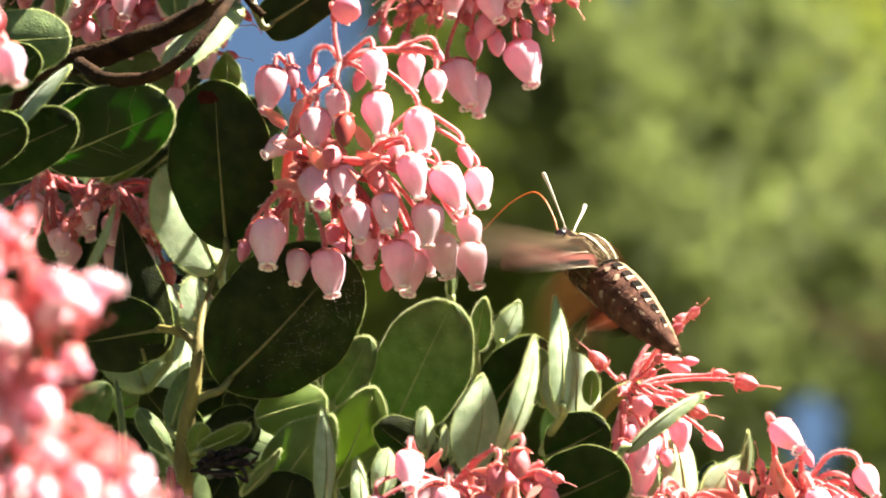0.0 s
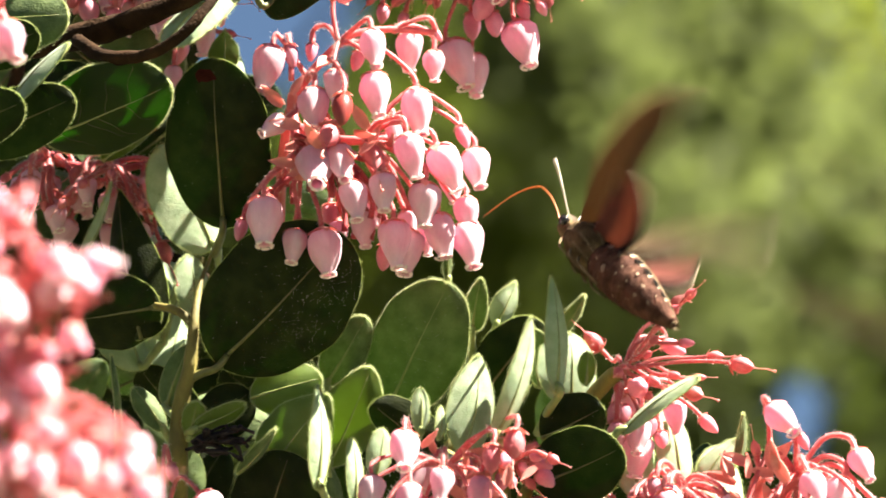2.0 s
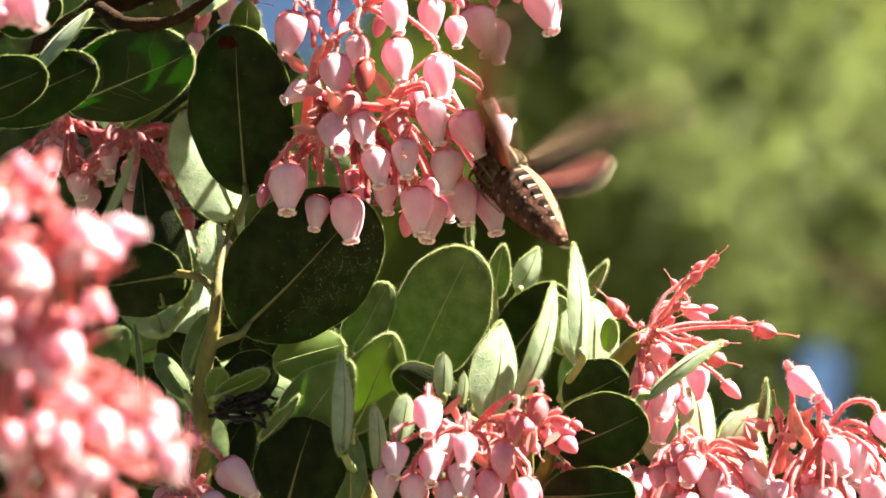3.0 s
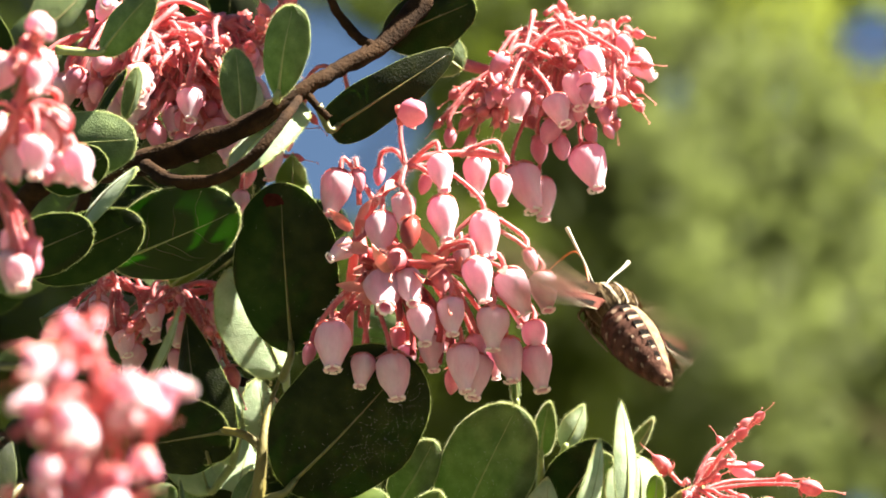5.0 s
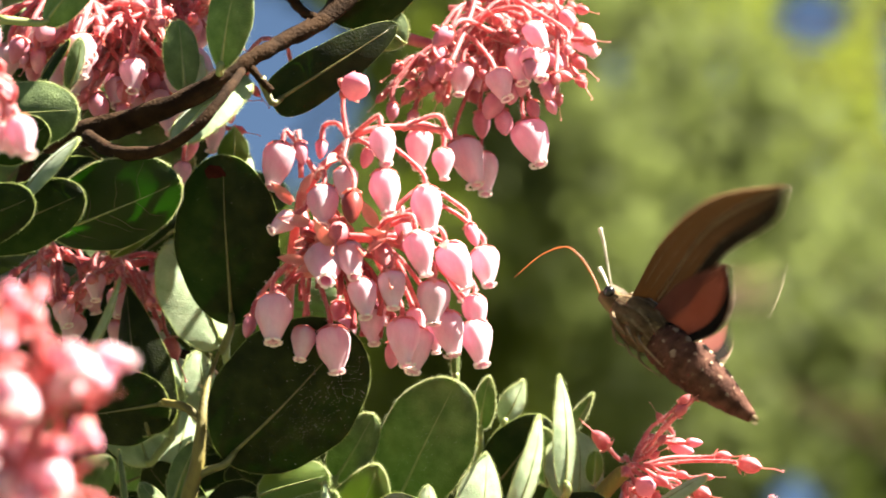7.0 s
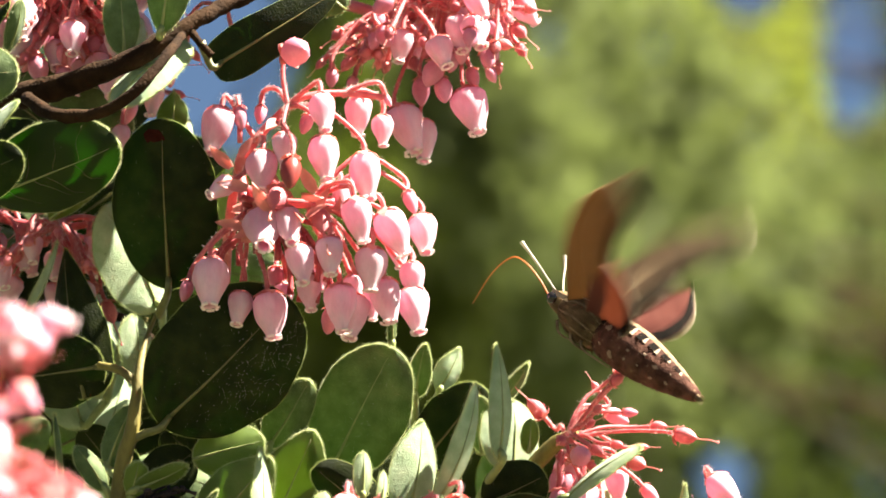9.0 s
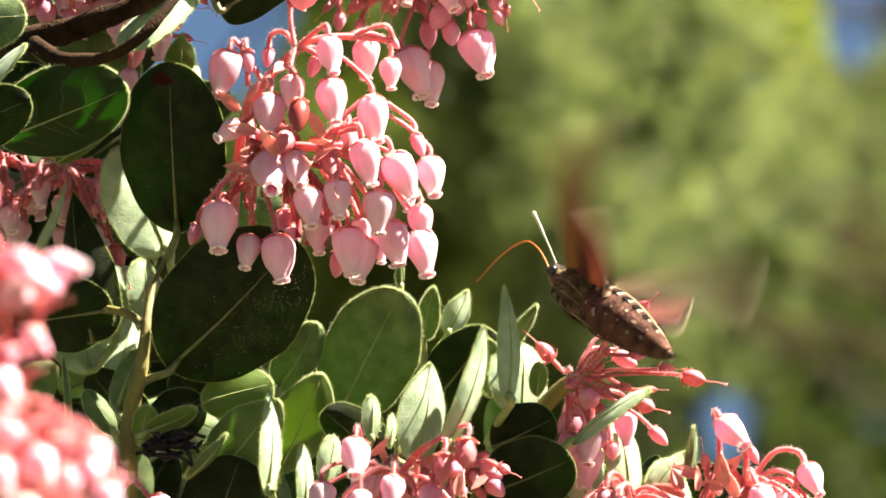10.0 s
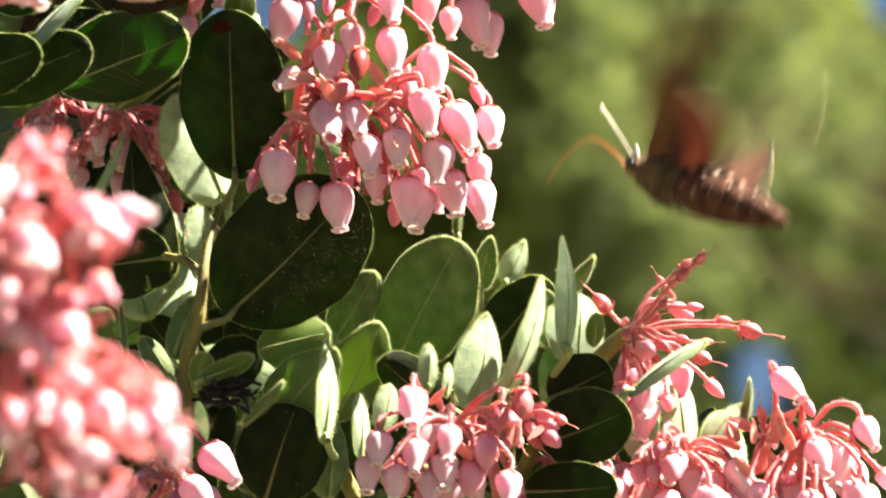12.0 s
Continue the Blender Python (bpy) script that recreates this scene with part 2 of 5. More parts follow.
# ---- leaves ----
def leaf(owner, base, tip, width, roll=0, mat=None, cup=0.12, bend=0.06, point=0.0, wide=0.5, stalk=None, blemish=False, thick=0.00030, rough_edge=0.02, fuzz=True, dust=None):
    """A thick oval leaf on a stalk, with a raised rib and a pale, finely haired margin. base and tip in plan units with depth."""
    mat = mat or M_LEAF
    if mat == M_LEAF_SUNLIT:
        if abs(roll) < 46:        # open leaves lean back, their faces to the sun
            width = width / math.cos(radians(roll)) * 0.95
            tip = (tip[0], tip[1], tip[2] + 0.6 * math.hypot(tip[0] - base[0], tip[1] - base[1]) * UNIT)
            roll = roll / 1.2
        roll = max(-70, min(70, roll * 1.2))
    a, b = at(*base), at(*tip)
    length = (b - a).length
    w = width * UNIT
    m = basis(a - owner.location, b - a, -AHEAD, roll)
    if mat in (M_LEAF_SUNLIT, M_LEAF_SHADED, M_LEAF_THIN):      # pale leaves lie open to the sun, dark ones turn from it
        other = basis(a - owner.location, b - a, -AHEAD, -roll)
        if (m.col[2].to_3d().dot(SUN) < other.col[2].to_3d().dot(SUN)) == (mat == M_LEAF_SUNLIT):
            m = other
    rng = random.Random(int(base[0] * 31 + base[1] * 7 + tip[0]))
    nu, nv = 16, 6
    pw = math.log(0.5) / math.log(wide)

    def half(s):
        q = s ** pw
        e = max(0.0, 1 - (2 * q - 1) ** 2) ** 0.5
        e = e * (1 - point * s ** 3 * 0.9)
        return max(0.012, e) * w / 2

    ph = rng.uniform(0, 6)

    def ease(u):        # closer steps towards the rounded ends
        return 0.5 - 0.5 * math.cos(math.pi * u)

    def surf(s, c, side):
        h = half(s) * (1 + rough_edge * math.sin(s * 17 + ph + c))
        x = c * h
        z = -cup * w * (c * c) * (h / (w / 2 + 1e-9)) - bend * length * (2 * s - 1) ** 2 + 0.012 * w * math.sin(s * 9 + c * 4 + ph)
        return Vector((x, s * length, z + side * thick / 2 * (1 - 0.5 * c * c)))

    sh = Shape()
    for side in (1, -1):
        vs = [surf(ease(i / nu), -1 + 2 * j / nv, side) for i in range(nu + 1) for j in range(nv + 1)]
        fs = []
        for i in range(nu):
            for j in range(nv):
                q = (i * (nv + 1) + j, i * (nv + 1) + j + 1, (i + 1) * (nv + 1) + j + 1, (i + 1) * (nv + 1) + j)
                fs.append(q if side == 1 else q[::-1])
        sh.add(vs, fs)
    ob = part("leaf", sh, mat, owner, m=m)
    edge = [surf(ease(i / 24), -1, 0) for i in range(25)] + [surf(ease(i / 24), 1, 0) for i in range(24, -1, -1)]
    es = Shape()
    # margins and ribs are coloured dimmer on leaves with painted shade and inner ones
    dim = mat == M_LEAF_SHADED or not fuzz
    tube(es, edge, 0.00006 if dim else 0.00008, 5)
    if fuzz:
        hairs(es, edge, 0.00045 if dim else 0.0006, 0.00003, int(length * (60000 if dim else 130000)), 0.0001, rng)
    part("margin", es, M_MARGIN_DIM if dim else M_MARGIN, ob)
    rib = [surf(i / 12 * 0.93, 0, 1) for i in range(13)]
    rs = Shape()
    tube(rs, rib, [0.00005 + (0.00040 if dim else 0.00036) * (1 - i / 12) ** 1.5 for i in range(13)], 6)
    if stalk:
        s0 = m.inverted() @ (at(*stalk) - owner.location)
        mid = s0.lerp(Vector((0, 0, 0)), 0.5) - Vector((0, 0, 0.0006))
        tube(rs, curve_points([s0, mid, Vector((0, 0, 0)), rib[1]], 9), [0.00092 - 0.00004 * i for i in range(9)], 7)
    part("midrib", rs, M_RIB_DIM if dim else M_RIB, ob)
    if mat == M_LEAF_THIN:
        for c in (-1, 1):
            for k in range(4):
                vs_ = Shape()
                s1, run, wave = 0.14 + 0.17 * k + rng.uniform(-0.05, 0.05), rng.uniform(0.10, 0.24), rng.uniform(0, 6)
                reach = rng.uniform(0.55, 0.85)
                tube(vs_, [surf(s1 + run * (i / 8) ** 1.3 + 0.012 * math.sin(wave + i), c * reach * i / 8, 1) for i in range(9)], [0.00007 - 0.000006 * i for i in range(9)], 5)
                part("side_vein", vs_, M_RIB_DIM, ob)
    if blemish:
        bs = Shape()
        c0 = surf(0.90, -0.26, 1)
        ring = [c0 + Vector((math.cos(k) * 0.0020 * rng.uniform(0.8, 1.1), math.sin(k) * 0.0018 * rng.uniform(0.8, 1.1), 0.00002)) for k in np.linspace(0, 6.0, 12)]
        bs.add([c0 + Vector((0, 0, 0.0002))] + ring, [(0, i + 1, (i + 1) % 12 + 1) for i in range(12)])
        part("blemish", bs, M_SPOT, ob, "dark reddish-brown spot")
    # pale specks for dust and for leaf fuzz sparkling in grazing sun
    if dust:
        ds = Shape()
        for _ in range(dust[3]):
            s_, c_ = rng.gauss(dust[0], dust[2]), rng.gauss(dust[1], dust[2] * 1.6)
            if 0.05 < s_ < 0.95 and abs(c_) < 0.95:
                p = surf(s_, c_, 1) + Vector((0, 0, 0.00003))
                e = rng.uniform(0.00003, 0.00007)
                ds.add([p + Vector((e, 0, 0)), p + Vector((0, e, 0)), p + Vector((-e, 0, 0)), p + Vector((0, -e, 0)), p + Vector((0, 0, e))],
                       [(0, 1, 4), (1, 2, 4), (2, 3, 4), (3, 0, 4)])
        tagged(part("dust", ds, M_SUN_SPECK, ob, "pale specks of dust and fuzz catching the sun"), kind="stuff")
    return ob


def twig(owner, pts, radii, mat=None, name="stem", n=24, hair=0):
    p = [at(*q) - owner.location for q in pts]
    run = curve_points(p, n)
    r = np.interp(np.linspace(0, 1, n), np.linspace(0, 1, len(radii)), radii) * UNIT
    sh = Shape()
    tube(sh, run, list(r), 10, bump=0.16 if mat == M_BARK else 0.05)
    if hair:
        hairs(sh, run, 0.00065, 0.000032, hair * 2, float(r.mean()))
    return part(name, sh, mat or M_TWIG, owner)


# ---- flowers ----
def bell_meshes():
    """The urn-shaped corolla with its mouth, lip and calyx; one unit long, hanging along -z."""
    prof = [(0.02, 0.0), (0.17, -0.005), (0.28, -0.05), (0.345, -0.13), (0.362, -0.25), (0.345, -0.38), (0.298, -0.52), (0.238, -0.65),
            (0.182, -0.76), (0.145, -0.85), (0.14, -0.92)]
    inner = [(0.118, -0.92), (0.112, -0.86), (0.14, -0.76), (0.18, -0.64), (0.19, -0.5)]
    rng = random.Random(4)
    bells = []
    for k in range(6):
        s = Shape()
        ph = rng.uniform(0, 6)
        lathe(s, prof + inner, 15, (0.05, -0.04, 0.0, 0.08, 0.12, -0.09)[k], lambda a, z: 1 + 0.055 * math.cos(5 * a + ph + z) + 0.05 * math.sin(2 * a + ph * 2 + 3 * z) + 0.03 * math.sin(9 * z + ph + 2 * a) + 0.02 * math.sin(3 * a - 14 * z))
        bells.append(s.mesh("corolla"))
    lip = Shape()
    for j in range(5):
        a0 = 2 * math.pi * j / 5
        vs, fs = [], []
        for i in range(4):
            u = i / 3
            for c in (-1, -0.4, 0.4, 1):
                a = a0 + c * (0.60 - 0.25 * u)
                r = 0.128 + 0.066 * math.sin(u * 1.6)
                z = -0.91 - 0.06 * u + 0.075 * u * u
                vs.append((r * math.cos(a), r * math.sin(a), z))
                vs.append((r * 0.97 * math.cos(a), r * 0.97 * math.sin(a), z - 0.022))
        for i in range(3):
            for c in range(3):
                q = [(i * 4 + c) * 2, (i * 4 + c + 1) * 2, ((i + 1) * 4 + c + 1) * 2, ((i + 1) * 4 + c) * 2]
                fs += [tuple(q), tuple(x + 1 for x in q[::-1])]
        e = [6 * 4 + 0, 6 * 4 + 2, 6 * 4 + 4, 6 * 4 + 6]
        fs += [(24, 26, 27, 25), (26, 28, 29, 27), (28, 30, 31, 29)]
        lip.add(vs, fs)
    cal = Shape()
    for j in range(5):
        a = 2 * math.pi * (j + 0.5) / 5
        d, t = Vector((math.cos(a), math.sin(a), 0)), Vector((-math.sin(a), math.cos(a), 0))
        z = Vector((0, 0, 1))
        vs = [d * 0.03 + z * 0.06, d * 0.19 + t * 0.13 + z * 0.035, d * 0.19 - t * 0.13 + z * 0.035, d * 0.31 + t * 0.08 - z * 0.04,
              d * 0.31 - t * 0.08 - z * 0.04, d * 0.38 - z * 0.12, d * 0.03 + z * 0.0, d * 0.19 - z * 0.01, d * 0.30 - z * 0.07]
        cal.add(vs, [(0, 2, 4, 3, 1), (3, 4, 5), (6, 7, 1), (6, 2, 7), (7, 8, 3, 1), (7, 2, 4, 8)])
    lathe(cal, [(0.0, 0.10), (0.07, 0.09), (0.11, 0.05), (0.12, 0.0)], 8)
    bud = Shape()
    lathe(bud, [(0.0, 0.02), (0.14, 0.0), (0.26, -0.10), (0.32, -0.26), (0.31, -0.45), (0.24, -0.64), (0.15, -0.80), (0.05, -0.90), (0.0, -0.92)], 12,
          0.03, lambda a, z: 1 + 0.05 * math.cos(5 * a))
    ovary = Shape()
    lathe(ovary, [(0.0, 0.03), (0.12, 0.02), (0.21, -0.06), (0.265, -0.22), (0.25, -0.42), (0.15, -0.60), (0.06, -0.68), (0.045, -0.72)], 11, 0, lambda a, z: 1 + 0.07 * math.cos(5 * a))
    rq = random.Random(2)
    ring = [Vector((0.25 * math.cos(a), 0.25 * math.sin(a), -0.1 - 0.4 * rq.random())) for a in np.linspace(0, 12.5, 24)]
    hairs(ovary, ring, 0.16, 0.008, 70, 0.0, rq)
    style = Shape()
    tube(style, [Vector((0, 0, -0.55)), Vector((0.02, 0, -0.85)), Vector((0.0, 0.03, -1.15)), Vector((0.04, 0.03, -1.45))], [0.030, 0.022, 0.022, 0.022], 6)
    lathe(style, [(0.0, -1.43), (0.05, -1.44), (0.055, -1.48), (0.0, -1.51)], 7)
    return bells, lip.mesh("lip"), cal.mesh("calyx", False), bud.mesh("bud"), ovary.mesh("ovary"), style.mesh("style")


BELLS, LIP, CALYX, BUD, OVARY, STYLE = bell_meshes()
for me_, mt_ in [(b_, M_BELL) for b_ in BELLS] + [(LIP, M_LIP), (CALYX, M_BRACT), (BUD, M_BUD), (OVARY, M_OVARY), (STYLE, M_BRACT)]:
    me_.materials.append(mt_)
RED_BUD = BUD.copy()
RED_BUD.materials[0] = M_BUD_RED


def hang(p, d, size, rng):
    """The pose of a flower whose stalk end is at p and whose mouth looks along d."""
    q = d.normalized().to_track_quat("-Z", "Y").to_matrix().to_4x4()
    return Matrix.Translation(p) @ q @ Matrix.Rotation(rng.uniform(0, 6.28), 4, "Z") @ Matrix.Scale(size, 4)


def stalk(owner, a, b, d, rng, r=0.00042, arch=0.25, hair=60, mat=None):
    """A stalk that springs from a, arches and enters a flower at b whose mouth looks along d."""
    span = (b - a).length
    pre = b - d * min(span * 0.35, 0.0035)
    mid = a.lerp(pre, 0.5) + Vector((0, 0, arch * span)) + Vector((rng.gauss(0, 1), rng.gauss(0, 1), rng.gauss(0, 1))) * span * 0.03
    run = curve_points([a, mid, pre, b + d * 0.0003], 11)
    sh = Shape()
    tube(sh, run, [r * (1.15 - 0.25 * math.sin(3.1 * i / 10)) for i in range(11)], 7)
    part("stalk", sh, mat or M_STEM, owner)
    if hair:
        hs = Shape()
        hairs(hs, run, 0.00062, 0.00003, int(hair * 3), r, rng)
        part("stalk_hairs", hs, M_HAIR, owner)


def flower(owner, a, top, mouth, kind="bell", arch=0.25, girth=1.0, rng=random, hair=60, r=0.00042):
    """A flower, bud or spent ovary between top and mouth (in the owner's space), on a stalk from a."""
    d = (mouth - top)
    size = d.length
    d.normalize()
    m = hang(top, d, size, rng)
    if girth != 1.0:
        m = m @ Matrix.Diagonal((girth, girth, 1, 1))
    if kind == "bell":
        ob = part("bell_flower", rng.choice(BELLS), M_BELL, owner, m=m)
        part("lip", LIP, M_LIP, ob)
        part("calyx", CALYX, M_BRACT, ob)
    elif kind == "bud":
        ob = part("bud", BUD, M_BUD, owner, m=m)
        part("calyx", CALYX, M_BRACT, ob)
    elif kind == "red":
        ob = part("bud", RED_BUD, M_BUD_RED, owner, "dark red bud", m=m)
        part("calyx", CALYX, M_BRACT, ob)
    else:
        ob = part("ovary", OVARY, M_BUD, owner, m=m)
        part("calyx", CALYX, M_BRACT, ob)
        part("style", STYLE, M_BRACT, ob)
    if a is not None:
        stalk(owner, a, top, d, rng, r, arch, hair)
    return ob


def bract(owner, p, d, size, rng):
    """A small pointed scale leaf at a stalk's foot."""
    m = basis(p, d, Vector((rng.gauss(0, .5), -1, rng.gauss(0, .5))))
    s = Shape()
    n = 6
    vs, fs = [], []
    for i in range(n + 1):
        u = i / n
        h = 0.20 * math.sin(math.pi * min(1, u * 0.85 + 0.15)) + 0.01
        for c in (-1, 0, 1):
            for k in (0, 1):
                vs.append(Vector((c * h, u, 0.10 * (abs(c) - 0.5) - 0.25 * u * u - 0.03 * k)) * size)
    for i in range(n):
        for c in range(2):
            q = [(i * 3 + c) * 2, (i * 3 + c + 1) * 2, ((i + 1) * 3 + c + 1) * 2, ((i + 1) * 3 + c) * 2]
            fs += [tuple(q), tuple(x + 1 for x in q[::-1])]
    s.add(vs, fs)
    part("bract", s, M_BRACT, owner, m=m)

# ---- the moth ----
M_FUR = material("moth_fur", (0.070, 0.044, 0.022), (0.17, 0.115, 0.058), 0.9, scale=500, fine=2600, stretch=(0.35, 1, 1), bump=0.6, spec=0.1)
M_ABD = material("moth_abdomen", (0.050, 0.020, 0.013), (0.118, 0.052, 0.034), 0.85, scale=450, fine=2600, bump=0.5, spec=0.1, spots=(900, 0.66, (0.20, 0.12, 0.075)))
M_MPALE = material("moth_pale_scales", (0.26, 0.205, 0.135), (0.42, 0.345, 0.24), 0.85, scale=500, bump=0.3)
M_MTAN = material("moth_tan_scales", (0.115, 0.080, 0.045), (0.22, 0.16, 0.095), 0.85, scale=500, bump=0.4, spec=0.1)
M_MBAR = material("moth_bar_scales", (0.22, 0.165, 0.115), (0.38, 0.30, 0.215), 0.85, scale=500, bump=0.3, spec=0.1)
M_MBLACK = material("moth_black_scales", (0.006, 0.005, 0.004), (0.014, 0.010, 0.008), 0.9, scale=500, bump=0.3, spec=0.03)
M_FLECK = material("moth_fleck_scales", (0.20, 0.13, 0.09), (0.32, 0.23, 0.16), 0.85, scale=500, bump=0.3, spec=0.1)
M_FORE = material("moth_forewing", (0.020, 0.012, 0.007), (0.048, 0.029, 0.016), 0.95, 0.32, (0.33, 0.21, 0.105), spec=0.04, scale=220, fine=1500, stretch=(1, 0.3, 1), bump=0.2)
M_WEDGE = material("moth_wing_margin", (0.020, 0.015, 0.010), (0.038, 0.029, 0.018), 0.95, 0.5, (0.075, 0.060, 0.03), spec=0.04, scale=220, fine=1500, bump=0.2)
M_GOLD = material("moth_wing_stripe", (0.15, 0.10, 0.05), (0.25, 0.175, 0.09), 0.95, 0.4, (0.50, 0.33, 0.13), scale=300, fine=1500, bump=0.2)
M_HIND = material("moth_hindwing", (0.09, 0.030, 0.024), (0.14, 0.052, 0.040), 0.95, 0.32, (0.40, 0.185, 0.11), spec=0.04, scale=200, fine=1500, bump=0.2)
M_TONGUE = material("moth_tongue", (0.35, 0.10, 0.02), (0.50, 0.17, 0.04), 0.4, 0.3, (0.8, 0.3, 0.05), scale=300, bump=0)
M_ANT = material("moth_antenna", (0.50, 0.45, 0.34), (0.66, 0.60, 0.48), 0.6, 0.2, None, scale=400, bump=0)
M_EYE = material("moth_eye", (0.006, 0.005, 0.005), (0.015, 0.012, 0.010), 0.15, scale=600, bump=0)
BODY = 0.0392
GIRTH = 1.02


def ring_body(shape, stations, sides=16):
    """Oval rings along -x from (x, half width, half height, rise)."""
    vs, fs = [], []
    for x, hw, hh, z in stations:
        for j in range(sides):
            a = 2 * math.pi * j / sides
            vs.append((x, GIRTH * hw * math.cos(a), GIRTH * (z + hh * math.sin(a))))
    n = len(stations)
    for i in range(n - 1):
        for j in range(sides):
            k = (j + 1) % sides
            fs.append((i * sides + j, i * sides + k, (i + 1) * sides + k, (i + 1) * sides + j))
    fs += [tuple(range(sides))[::-1], tuple(range((n - 1) * sides, n * sides))]
    shape.add(vs, fs)


ABD = [(-0.0125, 0.0036, 0.0036), (-0.015, 0.0044, 0.0043), (-0.019, 0.0047, 0.0045), (-0.023, 0.0044, 0.0042), (-0.027, 0.0037, 0.0035),
       (-0.031, 0.0028, 0.0026), (-0.0345, 0.0018, 0.0017), (-0.037, 0.0009, 0.0009)]


def abd_point(x, a, out=1.0):
    hw = np.interp(-x, [-s[0] for s in ABD], [s[1] for s in ABD])
    hh = np.interp(-x, [-s[0] for s in ABD], [s[2] for s in ABD])
    return GIRTH * Vector((x / GIRTH, hw * math.cos(a) * out, hh * math.sin(a) * out))


def patch(shape, fn, u0, u1, v0, v1, nu=4, nv=4):
    vs = [fn(u0 + (u1 - u0) * i / nu, v0 + (v1 - v0) * j / nv) for i in range(nu + 1) for j in range(nv + 1)]
    fs = [(i * (nv + 1) + j, i * (nv + 1) + j + 1, (i + 1) * (nv + 1) + j + 1, (i + 1) * (nv + 1) + j) for i in range(nu) for j in range(nv)]
    shape.add(vs, fs)


def wing_plate(outline, thick=0.00012, ribs=7):
    """A thin, slightly cambered wing from leading and trailing edge curves: outline(u) gives both points."""
    s = Shape()
    n = 14
    for side in (1, -1):
        vs, fs = [], []
        for i in range(n + 1):
            a, b = outline(i / n)
            for j in range(ribs + 1):
                v = j / ribs
                p = a.lerp(b, v)
                p.z += 0.0012 * math.sin(math.pi * v) * (1 - i / n * 0.5) + side * thick + 0.0002 * math.sin(v * 20)
                vs.append(p)
        for i in range(n):
            for j in range(ribs):
                q = (i * (ribs + 1) + j, (i + 1) * (ribs + 1) + j, (i + 1) * (ribs + 1) + j + 1, i * (ribs + 1) + j + 1)
                fs.append(q if side == 1 else q[::-1])
        s.add(vs, fs)
    return s


def fore_outline(sgn, shrink=0.0, lift=0.0):
    lead = curve_points([(0.002, 0, 0), (0.0050, 0.012, 0), (0.0035, 0.024, 0), (-0.0045, 0.035, 0)], 15)
    trail = curve_points([(-0.005, 0, 0), (-0.0065, 0.008, 0), (-0.0055, 0.018, 0), (-0.0080, 0.029, 0), (-0.0050, 0.0352, 0)], 15)

    def fn(u):
        k = min(int(u * 14), 13)
        t = u * 14 - k
        a, b = lead[k].lerp(lead[k + 1], t), trail[k].lerp(trail[k + 1], t)
        return Vector((a.x, sgn * a.y, 0)), Vector((b.x, sgn * b.y, 0))
    return fn


def hind_outline(sgn):
    lead = curve_points([(0.001, 0, 0), (0.0, 0.008, 0), (-0.0045, 0.0165, 0)], 15)
    trail = curve_points([(-0.008, 0, 0), (-0.0115, 0.006, 0), (-0.0105, 0.012, 0), (-0.0055, 0.0170, 0)], 15)

    def fn(u):
        k = min(int(u * 14), 13)
        t = u * 14 - k
        a, b = lead[k].lerp(lead[k + 1], t), trail[k].lerp(trail[k + 1], t)
        return Vector((a.x, sgn * a.y, 0)), Vector((b.x, sgn * b.y, 0))
    return fn


